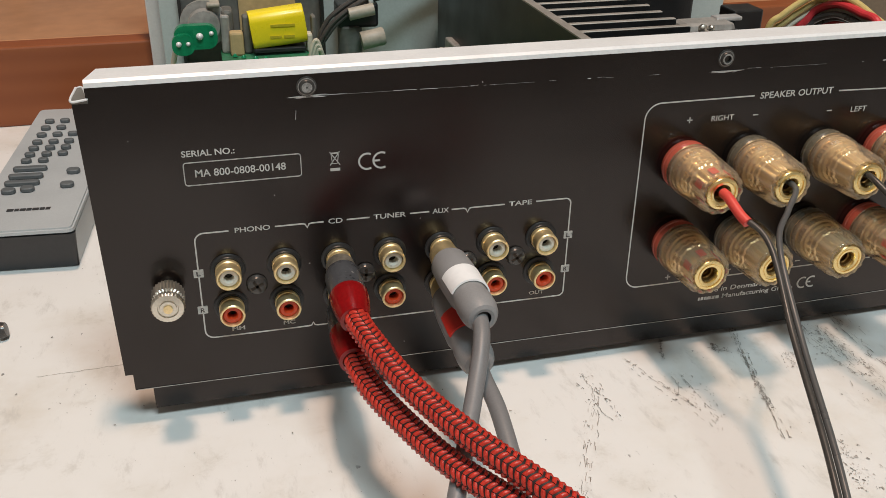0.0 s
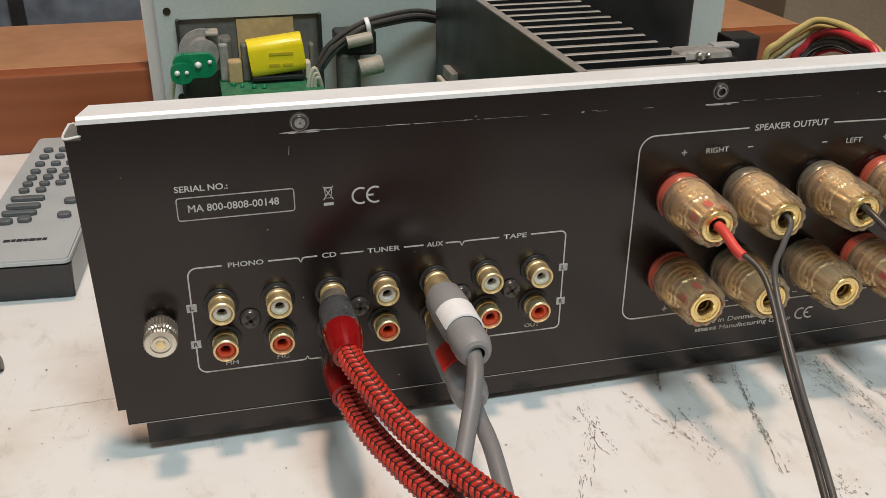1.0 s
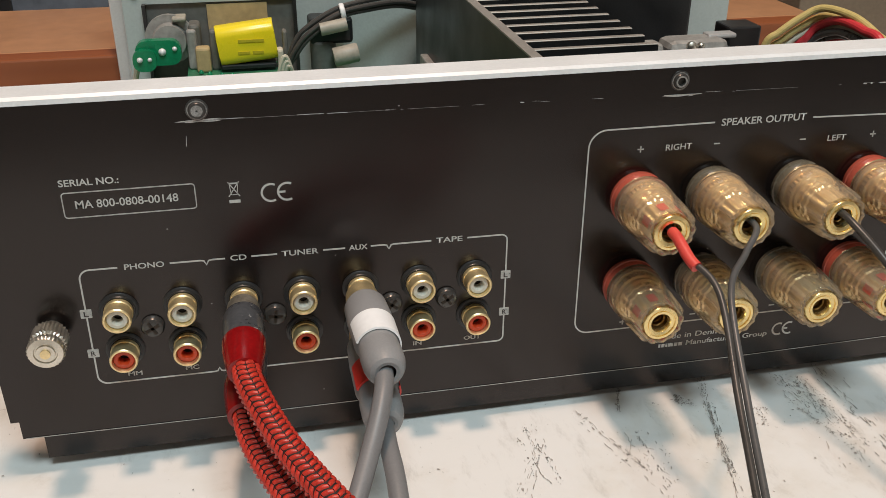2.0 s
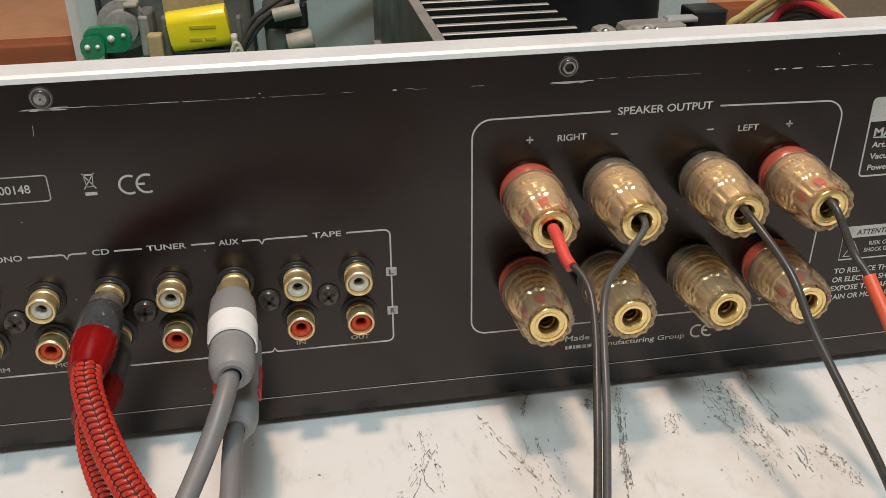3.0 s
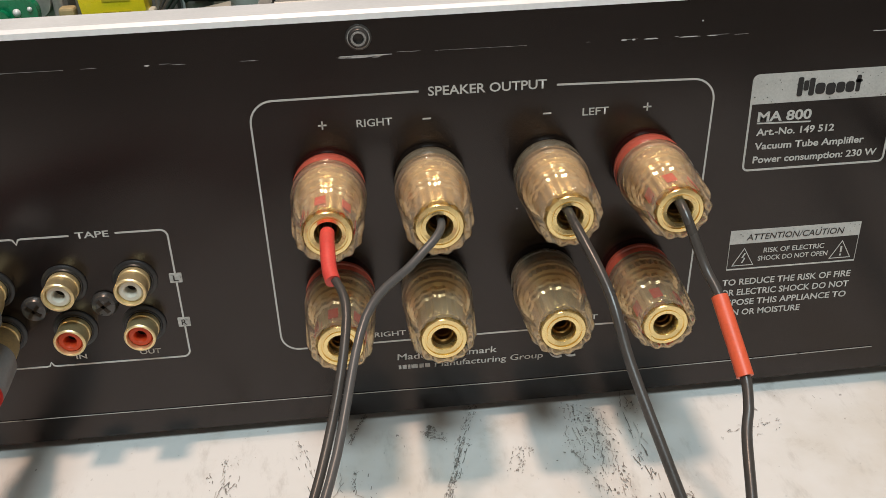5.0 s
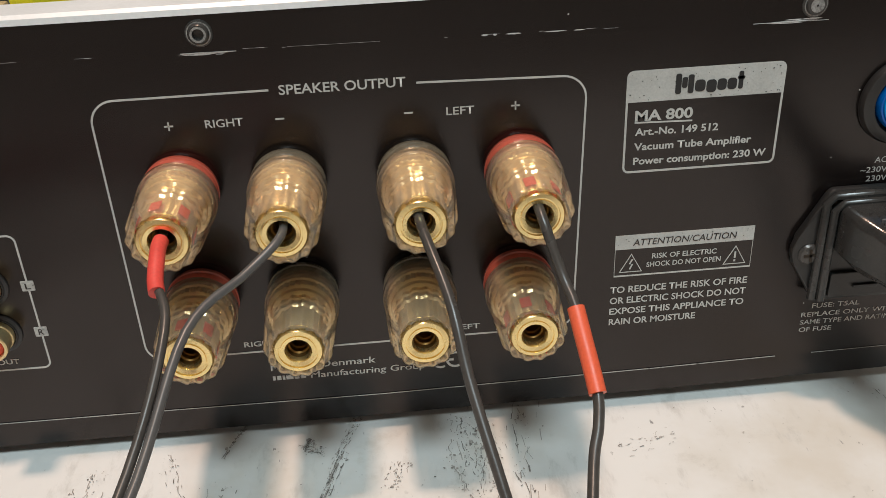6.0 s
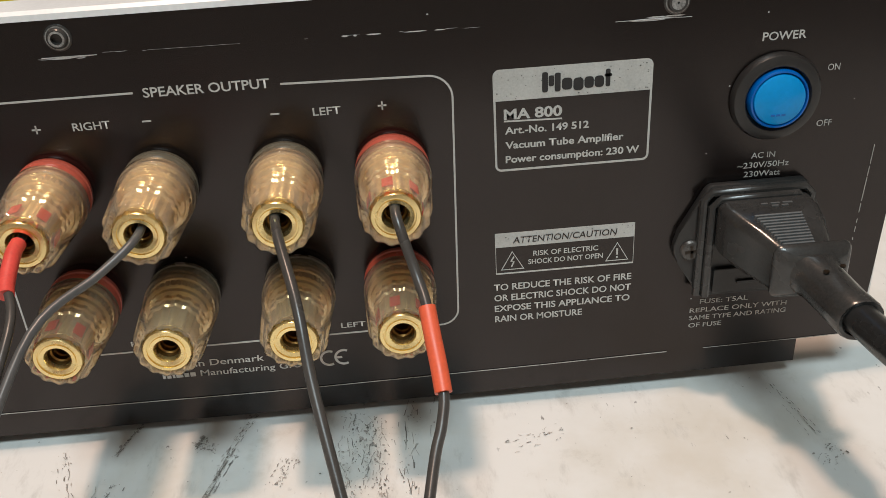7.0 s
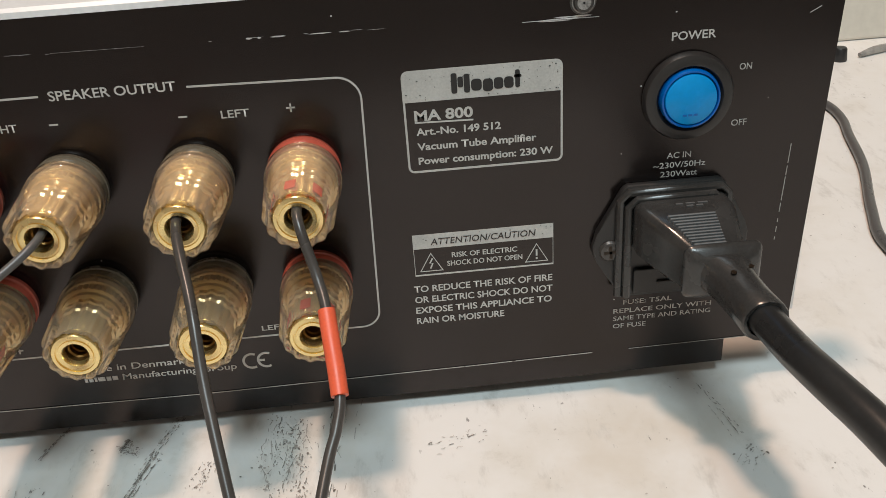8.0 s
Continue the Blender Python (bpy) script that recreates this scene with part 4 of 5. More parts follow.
# signal input frame: rounded ends, ticks between the groups
ZTOP, ZLOW, FL, FR = 0.0738, 0.0327, -0.1895, -0.0552
part("printed_line", ink_line([(-0.1782, ZTOP)] + arc(FL + 0.003, ZTOP - 0.003, 0.003, 90, 180) + arc(FL + 0.003, ZLOW + 0.003, 0.003, 180, 270)
     + [(-0.1532, ZLOW)] + [(-0.1522, ZLOW + 0.0002), (-0.1516, ZLOW + 0.0014), (-0.1510, ZLOW + 0.0002), (-0.1500, ZLOW), (-0.0956, ZLOW), (-0.0948, ZLOW + 0.0002), (-0.0942, ZLOW + 0.0014), (-0.0936, ZLOW + 0.0002), (-0.0928, ZLOW)]
     + arc(FR - 0.002, ZLOW + 0.002, 0.002, 270, 360) + arc(FR - 0.002, ZTOP - 0.002, 0.002, 0, 90) + [(-0.0688, ZTOP)], LW), PRINT, rear)
part("printed_line", ink_line([(-0.1628, ZTOP), (-0.1536, ZTOP), (-0.1526, ZTOP - 0.0002), (-0.1519, ZTOP - 0.0016), (-0.1512, ZTOP - 0.0002), (-0.1502, ZTOP), (-0.1462, ZTOP)], LW), PRINT, rear)
seg_line(-0.1382, ZTOP, -0.1302, ZTOP)
seg_line(-0.1158, ZTOP, -0.1088, ZTOP)
part("printed_line", ink_line([(-0.1006, ZTOP), (-0.0962, ZTOP), (-0.0954, ZTOP - 0.0002), (-0.0947, ZTOP - 0.0016), (-0.0940, ZTOP - 0.0002), (-0.0932, ZTOP), (-0.0808, ZTOP)], LW), PRINT, rear)
for word, a, b in (("PHONO", -0.1762, -0.1644), ("CD", -0.1446, -0.1396), ("TUNER", -0.1288, -0.1172), ("AUX", -0.1076, -0.1016), ("TAPE", -0.0792, -0.0704)):
    ink_text(word, a, b, ZTOP - 0.0009, 0.0019, rear, bold=0.016)
for word, a, b in (("MM", -0.1802, -0.1758), ("MC", -0.1622, -0.1580), ("IN", -0.0870, -0.0840), ("OUT", -0.0692, -0.0632)):
    ink_text(word, a, b, 0.0346, 0.0016, rear, bold=0.020)
for x in (FL, FR):
    for z, word in ((0.0588, "L"), (0.0444, "R")):
        plate = part("printed_plate", prism(round_rect(x - 0.0017, x + 0.0017, z - 0.0015, z + 0.0015, 0.0002, 2), -INK * 1.6, 0.0), PRINTDIM, rear)
        ink_text(word, x - 0.0007, x + 0.0007, z - 0.0009, 0.0018, rear, PANEL, 0.01, y=-INK * 2)

settle([ob for ob in rear.children if ob not in plain_print])

# speaker frame
SL, SR, ST, SB = -0.0290, 0.0912, 0.1067, 0.0310
part("printed_line", ink_line([(0.0142, ST)] + arc(SL + 0.006, ST - 0.006, 0.006, 90, 180) + arc(SL + 0.005, SB + 0.005, 0.005, 180, 270) + arc(SR - 0.0056, SB + 0.005, 0.005, 270, 360) + arc(SR - 0.005, ST - 0.0075, 0.006, 0, 90) + [(0.0500, ST - 0.0006)], LW), PRINT, rear)
ink_text("SPEAKER OUTPUT", 0.0166, 0.0474, ST - 0.0013, 0.0025, rear, bold=0.016)
for z, h in ((0.0982, 0.0021), (0.0329, 0.0017)):
    ink_text("RIGHT", -0.0022, 0.0070, z, h, rear, bold=0.012)
    ink_text("LEFT", 0.0570, 0.0640, z - (0.0010 if z > 0.05 else 0), h, rear, bold=0.012)
    for x, plus in zip((-0.0110, 0.0160, 0.0476, 0.0744), (True, False, False, True)):
        mid = z + h / 2 - (0.0008 if x > 0.03 and z > 0.05 else 0)
        seg_line(x - 0.0011, mid, x + 0.0011, mid, 0.0004)
        if plus:
            seg_line(x, mid - 0.0011, x, mid + 0.0011, 0.0004)
ink_text("Made in Denmark", 0.0040, 0.0338, 0.0241, 0.0022, rear, bold=0.010, shear=0.05)
for a, b in ((0.0042, 0.0050), (0.0054, 0.0066), (0.0070, 0.0077), (0.0080, 0.0100), (0.0104, 0.0117), (0.0121, 0.0136)):
    part("mark_shape", ink_line([(a, 0.0214), (b, 0.0214)], 0.0014), PRINTDIM, rear, "maker's name as plain bars")
ink_text("Manufacturing Group", 0.0150, 0.0478, 0.0206, 0.0021, rear, bold=0.008, shear=0.05)
ce_sign(0.0524, 0.0228, 0.0024, 0.0007)

def fleck(bm, x, z, w, h, y=-0.00008):
    pts = [(x - w / 2, z), (x - w * 0.2, z + h / 2), (x + w * 0.3, z + h * 0.4), (x + w / 2, z - h * 0.1), (x + w * 0.1, z - h / 2), (x - w * 0.3, z - h * 0.35)]
    y -= len(bm.verts) % 97 * 4e-7
    bm.faces.new([bm.verts.new((a, y, b)) for a, b in pts])


# rating plate
plate = part("rating_plate", ink_line(round_rect(0.1027, 0.1428, 0.0778, 0.1050, 0.0014, 4), 0.00055, True), PRINT, rear, "white framed rating label")
head = [(0.1024, 0.0970), (0.1426, 0.0970)] + [p for p in round_rect(0.1024, 0.1426, 0.0900, 0.1048, 0.0013, 4) if p[1] > 0.1]
part("plate_head", prism(head, -INK * 0.9, -0.00001), PRINT, plate, "light head strip of the label")
# the maker's mark as plain dark shapes
for a, w, lo, hi in ((0.1156, 0.0015, -0.0003, 0.0050), (0.1172, 0.0014, 0.0012, 0.0040), (0.1188, 0.0015, -0.0003, 0.0046), (0.1212, 0.0027, 0.0, 0.0031), (0.1241, 0.0026, -0.0004, 0.0029), (0.1268, 0.0024, 0.0, 0.0030), (0.1294, 0.0024, 0.0, 0.0030), (0.1316, 0.0012, 0.0, 0.0046)):
    part("mark_shape", prism(round_rect(a - w / 2, a + w / 2, 0.0988 + lo, 0.0988 + hi, w * 0.35, 3), -INK * 1.8, -INK), BLACKPL, plate)
part("mark_shape", prism(round_rect(0.1307, 0.1326, 0.1014, 0.1022, 0.0003, 2), -INK * 1.8, -INK), BLACKPL, plate)
ink_text("MA 800", 0.1050, 0.1200, 0.0920, 0.0028, plate, bold=0.030)
part("underline", ink_line([(0.1050, 0.0915), (0.1200, 0.0911)], 0.0004), PRINT, plate)
ink_text("Art.-No. 149 512", 0.1052, 0.1270, 0.0880, 0.0020, plate, bold=0.026)
ink_text("Vacuum Tube Amplifier", 0.1052, 0.1362, 0.0839, 0.0020, plate, bold=0.026)
ink_text("Power consumption: 230 W", 0.1052, 0.1405, 0.0799, 0.0020, plate, bold=0.026)

# warning plate
warn = part("warning_plate", ink_line([(0.1018, 0.0462), (0.1404, 0.0462), (0.1404, 0.0588), (0.1018, 0.0588)], 0.00045, True), PRINT, rear, "white framed caution label")
part("plate_head", prism([(0.1017, 0.0546), (0.1405, 0.0546), (0.1405, 0.0590), (0.1017, 0.0590)], -INK * 0.9, -0.00001), PRINT, warn)
ink_text("ATTENTION/CAUTION", 0.1066, 0.1356, 0.0557, 0.0020, warn, PANEL, 0.004, 0.15, -INK * 2)
ink_text("RISK OF ELECTRIC", 0.1122, 0.1304, 0.0512, 0.0016, warn, bold=0.018)
ink_text("SHOCK DO NOT OPEN", 0.1108, 0.1318, 0.0486, 0.0016, warn, bold=0.018)
for x in (0.1064, 0.1358):
    part("triangle", ink_line([(x - 0.0031, 0.0474), (x + 0.0031, 0.0474), (x, 0.0530)], 0.0004, True), PRINT, warn)
part("bolt", ink_line([(0.1068, 0.0514), (0.1060, 0.0499), (0.1068, 0.0498), (0.1061, 0.0482)], 0.0004), PRINT, warn)
part("mark_bar", ink_line([(0.1358, 0.0512), (0.1358, 0.0492)], 0.0005), PRINT, warn)
part("mark_bar", ink_line([(0.1358, 0.0487), (0.1358, 0.0481)], 0.0005), PRINT, warn)
for k, (words, b) in enumerate((("TO REDUCE THE RISK OF FIRE", 0.1402), ("OR ELECTRIC SHOCK DO NOT", 0.1402), ("EXPOSE THIS APPLIANCE TO", 0.1400), ("RAIN OR MOISTURE", 0.1262))):
    ink_text(words, 0.1010, b, 0.0408 - 0.00355 * k, 0.0021, rear, bold=0.020)

# chips in the light heads of the labels
def chips(x0, x1, z0, z1, n, seed):
    q = random.Random(seed)
    bm = bmesh.new()
    for k in range(n):
        fleck(bm, x0 + (x1 - x0) * q.betavariate(1.0, 0.8), q.uniform(z0, z1), q.choice((0.00015, 0.0002, 0.0003, 0.0005)), q.choice((0.00012, 0.0002, 0.0003)), -INK * 2.1)
    return bm


tagged(part("paint_chip", chips(0.1030, 0.1424, 0.0974, 0.1046, 60, 3), BLACKPL, plate, "dark chips in the light strip"), kind="stuff")
tagged(part("paint_chip", chips(0.1020, 0.1402, 0.0549, 0.0587, 36, 5), BLACKPL, warn, "dark chips in the light strip"), kind="stuff")

# switch and inlet lettering
ink_text("POWER", 0.1704, 0.1816, 0.1074, 0.0022, rear, bold=0.016)
ink_text("ON", 0.1884, 0.1916, 0.0983, 0.0018, rear, PRINTDIM, bold=0.008)
ink_text("OFF", 0.1876, 0.1917, 0.0831, 0.0018, rear, PRINTDIM, bold=0.008)
ink_text("AC IN", 0.1710, 0.1775, 0.0753, 0.0017, rear, PRINTDIM, bold=0.008)
ink_text("~230V/50Hz", 0.1675, 0.1816, 0.0725, 0.0017, rear, PRINTDIM, bold=0.008)
ink_text("230Watt", 0.1695, 0.1796, 0.0699, 0.0017, rear, PRINTDIM, bold=0.008)
ink_text("FUSE: T5AL", 0.1608, 0.1750, 0.0302, 0.0016, rear, PRINTDIM, bold=0.008)
ink_text("REPLACE ONLY WITH", 0.1580, 0.1868, 0.0273, 0.0016, rear, PRINTDIM, bold=0.008)
ink_text("SAME TYPE AND RATING", 0.1580, 0.1868, 0.0247, 0.0016, rear, PRINTDIM, bold=0.008)
ink_text("OF FUSE", 0.1580, 0.1678, 0.0221, 0.0016, rear, PRINTDIM, bold=0.008)

# scratches in the paint: bars below the screws, a long rubbed line, nicks
rnd = random.Random(4)


def scratches():
    bm = bmesh.new()
    for x, z in ((-0.1492, 0.1186), (0.0, 0.1168), (0.1435, 0.1152)):
        for k in range(9):
            fleck(bm, x + rnd.uniform(-0.004, 0.005), z + rnd.uniform(-0.0005, 0.0004), rnd.uniform(0.002, 0.007), rnd.uniform(0.00015, 0.0004))
        fleck(bm, x, z, 0.012, 0.00022)
    for k in range(20):
        x = rnd.uniform(-0.15, 0.10)
        fleck(bm, x, 0.1173 - x * 0.0086 + rnd.uniform(-0.0002, 0.0002), rnd.uniform(0.001, 0.005), 0.00008)
    for x, w, h in ((-0.118, 0.004, 0.00015), (-0.094, 0.002, 0.0003), (-0.052, 0.0015, 0.0004), (0.067, 0.0016, 0.0005), (0.0695, 0.0010, 0.0005), (0.074, 0.004, 0.0004), (0.084, 0.006, 0.0003), (0.090, 0.003, 0.0003)):
        fleck(bm, x, 0.1173 - x * 0.0086, w, h)
    for x, z in ((0.1632, 0.0962), (0.1648, 0.0912), (-0.0905, 0.1192), (0.0872, 0.1205), (0.1712, 0.1146)):
        fleck(bm, x, z, 0.0005, 0.0004)
    for k in range(13):
        fleck(bm, rnd.uniform(-0.21, 0.21), rnd.uniform(0.02, 0.125), rnd.uniform(0.0002, 0.0005), rnd.uniform(0.0002, 0.0004))
    return bm


tagged(part("paint_wear", scratches(), SCRATCH, rear, "pale scratches worn through the paint"), kind="stuff")
for za, zb in ((0.0764, 0.0708), (0.0700, 0.0672), (0.0668, 0.0596), (0.0588, 0.0560), (0.0540, 0.0528), (0.0515, 0.0498), (0.0482, 0.0473)):
    part("long_scratch", ink_line([(0.2033 + (za - 0.0473) * 0.045, za), (0.2033 + (zb - 0.0473) * 0.045, zb)], 0.00020), PRINTDIM, rear)
for xa, xb, z in ((-0.1540, -0.1380, 0.11865), (-0.1210, -0.1130, 0.11838), (-0.1120, -0.1060, 0.11825), (-0.0050, 0.0080, 0.1170), (0.1330, 0.1520, 0.1151)):
    part("long_scratch", ink_line([(xa, z), ((xa + xb) / 2, z), (xb, z - 0.0001)], 0.00013, y=-0.0002), SCRATCH, rear)
for xa, xb in ((-0.138, -0.121), (-0.106, -0.092), (-0.088, -0.072), (0.020, 0.042)):
    part("long_scratch", ink_line([(xa, 0.1173 - xa * 0.0086), (xb, 0.1173 - xb * 0.0086)], 0.00007, y=-0.0002), SCRATCHDIM, rear)
part("long_scratch", ink_line([(0.2050, 0.1116), (0.2078, 0.1131)], 0.00014), SCRATCH, rear)
part("long_scratch", ink_line([(-0.1530, 0.1140), (-0.1533, 0.1110)], 0.00012), SCRATCH, rear)

# ---- leads plugged into the rear panel ----


def along(place, way):
    """Axes at place whose +z follows way."""
    return Matrix.Translation(place) @ Vector(way).normalized().to_track_quat("Z", "Y").to_matrix().to_4x4()


BRAID = principled("red_braid_thread", (0.50, 0.032, 0.018), 0.36, vary=0.28, grain=3000, stain=500, bump=0.2)
BRAIDDARK = principled("black_braid_core", (0.012, 0.008, 0.008), 0.6, vary=0.2)


def braid(points, r, parent, pitch=0.0021):
    """A plaited sleeve: rows of slanted strands, left and right of four seams, over a dark core."""
    rows = frames_along(smooth_line(points, 700))
    lengths = np.array([row[3] for row in rows])
    bm = bmesh.new()

    def at(length, angle, radius):
        s = float(np.interp(length, lengths, np.arange(len(rows))))
        k = min(int(s), len(rows) - 2)
        u = s - k
        p = rows[k][0].lerp(rows[k + 1][0], u)
        side, up = rows[k][1], rows[k][2]
        return bm.verts.new(p + side * (radius * math.cos(angle)) + up * (radius * math.sin(angle)))

    n = int((lengths[-1] - 0.004) / pitch)
    for c in range(8):
        a0 = c * math.pi / 4
        for k in range(n):
            grid = []
            for j in range(4):
                f = j / 3
                slant = (f if c % 2 else 1 - f) * pitch * 0.55
                edge = 0.92 + 0.08 * math.sin(math.pi * f)
                base = k * pitch + slant
                a = a0 + math.pi / 4 * (0.04 + 0.92 * f)
                grid.append([at(base, a, r * 0.82), at(base + pitch * 0.08, a, r * 0.98 * edge), at(base + pitch * 0.36, a, r * 1.06 * edge), at(base + pitch * 0.64, a, r * 0.98 * edge), at(base + pitch * 0.76, a, r * 0.80)])
            for g, q in zip(grid, grid[1:]):
                for i in range(4):
                    bm.faces.new((g[i], g[i + 1], q[i + 1], q[i]))
    me = bpy.data.meshes.new("braided_sleeve")
    bm.to_mesh(me)
    bm.free()
    me.polygons.foreach_set("use_smooth", [True] * len(me.polygons))
    me.materials.append(BRAID)
    ob = new("braided_sleeve", me)
    ob.parent = parent
    tagged(ob, "red braided sleeve with black threads")
    part("core", tube(points, r * 0.88, 160, 16), BRAIDDARK, ob, "", True)
    return ob


def drape(points, r):
    """A lead's path as far as the bench's edge, then hanging down over it."""
    kept = [p for p in points if p[1] > -0.262]
    x = kept[-1][0]
    return kept + [(x, -0.283, r + 0.0006), (x, -0.2955, -0.006), (x, -0.2985, -0.05), (x, -0.2985, -0.16)]


def red_lead(x, z, start, way, points):
    t = thing("audio_lead", (x, 0, z), "red braided audio lead with a dark grey phono plug", "audio cable", "red audio leads at the CD jacks")
    t.location = (0, 0, 0)
    p0 = Vector((x, -0.0088, z))
    ax = Vector(start) - p0
    at = along(p0, ax)
    length = ax.length
    part("plug_collar", lathe(((0.0045, -0.003), (0.0049, -0.0028), (0.0052, 0.0), (0.0052, 0.0035), (0.0047, 0.004)), 28, at), NICKELDULL, t, "dull worn metal plug collar", True)
    part("plug_body", lathe(((0.0044, 0.0028), (0.0058, 0.0030), (0.0062, 0.0045), (0.0062, length * 0.52), (0.0058, length * 0.66), (0.0050, length * 0.68)), 32, at), DARKPLUG, t, "scuffed dark grey plug barrel", True)
    part("shrink_sleeve", lathe(((0.0052, length * 0.60), (0.0064, length * 0.61), (0.0063, length * 0.74), (0.0054, length * 0.98), (0.0048, length * 1.10), (0.0036, length * 1.11)), 32, at), REDHEAT, t, "glossy deep red shrink sleeve", True)
    line = [Vector(start) - ax.normalized() * 0.002] + [Vector(p) for p in drape(points, 0.0044)]
    braid(line, 0.0040, t)
    return t


red_lead(-0.1420, 0.0588, (-0.1425, -0.0370, 0.0574), (0, -1, 0), [(-0.1407, -0.0487, 0.0572), (-0.1321, -0.0712, 0.0522), (-0.1194, -0.0956, 0.0492), (-0.1049, -0.1175, 0.0462), (-0.088, -0.141, 0.0400), (-0.068, -0.166, 0.0270), (-0.046, -0.194, 0.0110), (-0.02, -0.235, 0.0045), (0.02, -0.32, 0.0045)])
red_lead(-0.1420, 0.0444, (-0.1437, -0.0392, 0.0438), (0, -1, 0), [(-0.1424, -0.0490, 0.0426), (-0.1372, -0.0650, 0.0407), (-0.1253, -0.0912, 0.0388), (-0.1097, -0.1163, 0.0385), (-0.092, -0.141, 0.0310), (-0.072, -0.166, 0.0180), (-0.052, -0.194, 0.0060), (-0.03, -0.235, 0.0045), (0.0, -0.32, 0.0045)])


def grey_lead(x, z, end, band, points):
    t = thing("audio_lead", (0, 0, 0), f"grey audio lead with a soft plug and a {band} band", "audio cable", "grey audio leads at the AUX jacks")
    p0 = Vector((x, -0.0088, z))
    ax = Vector(end) - p0
    at = along(p0, ax)
    length = ax.length
    part("plug_collar", lathe(((0.0045, -0.004), (0.0051, -0.0038), (0.0054, -0.001), (0.0054, 0.0045), (0.0047, 0.005)), 28, at), GOLDPALE, t, "gold-plated plug collar", True)
    part("plug_body", lathe(((0.0045, 0.0026), (0.0060, 0.0028), (0.0067, 0.0045), (0.0070, length * 0.30), (0.0068, length * 0.62), (0.0061, length * 0.68), (0.0060, length * 0.72), (0.0063, length * 0.78), (0.0062, length * 0.90), (0.0057, length * 0.96), (0.0048, length * 1.005), (0.0036, length * 1.02), (0.0026, length * 1.015)), 36, at), GREYPLUG, t, "soft grey plug body", True)
    bm = lathe(((0.00690, length * 0.415), (0.00714, length * 0.42), (0.00694, length * 0.68), (0.00640, length * 0.685)), 72, at)
    up = at.to_3x3().inverted() @ Vector((0.35, 0, 1))
    gone = [v for v in bm.verts if (lambda q: Vector((q.x, q.y)).normalized().dot(Vector((up.x, up.y)).normalized()))(at.inverted() @ v.co) < -0.05]
    if band == "red":
        side = at.to_3x3().inverted() @ Vector((0.82, 0, 0.57))
        gone += [v for v in bm.verts if v not in gone and (lambda q: Vector((q.x, q.y)).normalized().dot(Vector((side.x, side.y)).normalized()))(at.inverted() @ v.co) > 0.975]
    bmesh.ops.delete(bm, geom=gone, context="VERTS")
    part("marking_band", bm, WHITEBAND if band == "white" else REDBAND, t, f"{band} marking band", True)
    line = [Vector(end) - ax.normalized() * 0.004] + [Vector(p) for p in drape(points, 0.0029)]
    part("cable", tube(line, 0.0027, 60, 16), GREYCABLE, t, "grey round cable", True)
    return t


grey_lead(-0.1046, 0.0582, (-0.1036, -0.0500, 0.0586), "white", [(-0.1060, -0.0570, 0.0552), (-0.1124, -0.0714, 0.0461), (-0.1254, -0.0990, 0.0327), (-0.138, -0.126, 0.0185), (-0.150, -0.158, 0.0060), (-0.158, -0.20, 0.0033), (-0.165, -0.32, 0.0033)])
grey_lead(-0.1042, 0.0440, (-0.1046, -0.0508, 0.0416), "red", [(-0.1052, -0.0590, 0.0412), (-0.1054, -0.0760, 0.0396), (-0.1073, -0.1023, 0.0312), (-0.112, -0.130, 0.0180), (-0.117, -0.158, 0.0060), (-0.122, -0.20, 0.0033), (-0.13, -0.32, 0.0033)])

# speaker leads
lead = thing("speaker_lead", (0, 0, 0), "twin black speaker wire with one red shrink sleeve", "speaker cable", "speaker leads")
RP = [(-0.0108, -0.0200, 0.0830), (-0.0109, -0.0310, 0.0826), (-0.0106, -0.0400, 0.0797), (-0.0071, -0.0541, 0.0748), (-0.0135, -0.0825, 0.0580), (-0.0261, -0.1231, 0.0449), (-0.039, -0.160, 0.0300), (-0.052, -0.198, 0.0120), (-0.066, -0.25, 0.0022), (-0.08, -0.35, 0.0022)]
RM = [(0.0162, -0.0200, 0.0830), (0.0160, -0.0310, 0.0826), (0.0087, -0.0390, 0.0786), (-0.0030, -0.0534, 0.0739), (-0.0115, -0.0840, 0.0576), (-0.0240, -0.1235, 0.0455), (-0.0365, -0.160, 0.0306), (-0.0495, -0.198, 0.0126), (-0.0632, -0.25, 0.0022), (-0.0772, -0.35, 0.0022)]
part("red_side", tube(drape(RP, 0.0012), 0.00104, 80, 12), WIRE, lead, "black insulated conductor", True)
part("plain_side", tube(drape(RM, 0.0012), 0.00104, 80, 12), GREYWIRE, lead, "grey-black insulated conductor", True)
part("shrink_sleeve", tube([(-0.0109, -0.0285, 0.0828), (-0.0109, -0.0325, 0.0824), (-0.0106, -0.0400, 0.0797), (-0.0098, -0.0440, 0.0784)], 0.0018, 14, 14), PINKHEAT, lead, "short red shrink sleeve", True)
lead2 = thing("speaker_lead", (0, 0, 0), "twin black speaker wire with an orange-red sleeve", "speaker cable", "speaker leads")
LM = [(0.0478, -0.0200, 0.0830), (0.0480, -0.0310, 0.0828), (0.0526, -0.0493, 0.0735), (0.0550, -0.0617, 0.0617), (0.0591, -0.0771, 0.0482), (0.0634, -0.0920, 0.0345), (0.0675, -0.106, 0.0190), (0.0725, -0.124, 0.0070), (0.080, -0.16, 0.0016), (0.10, -0.30, 0.0016)]
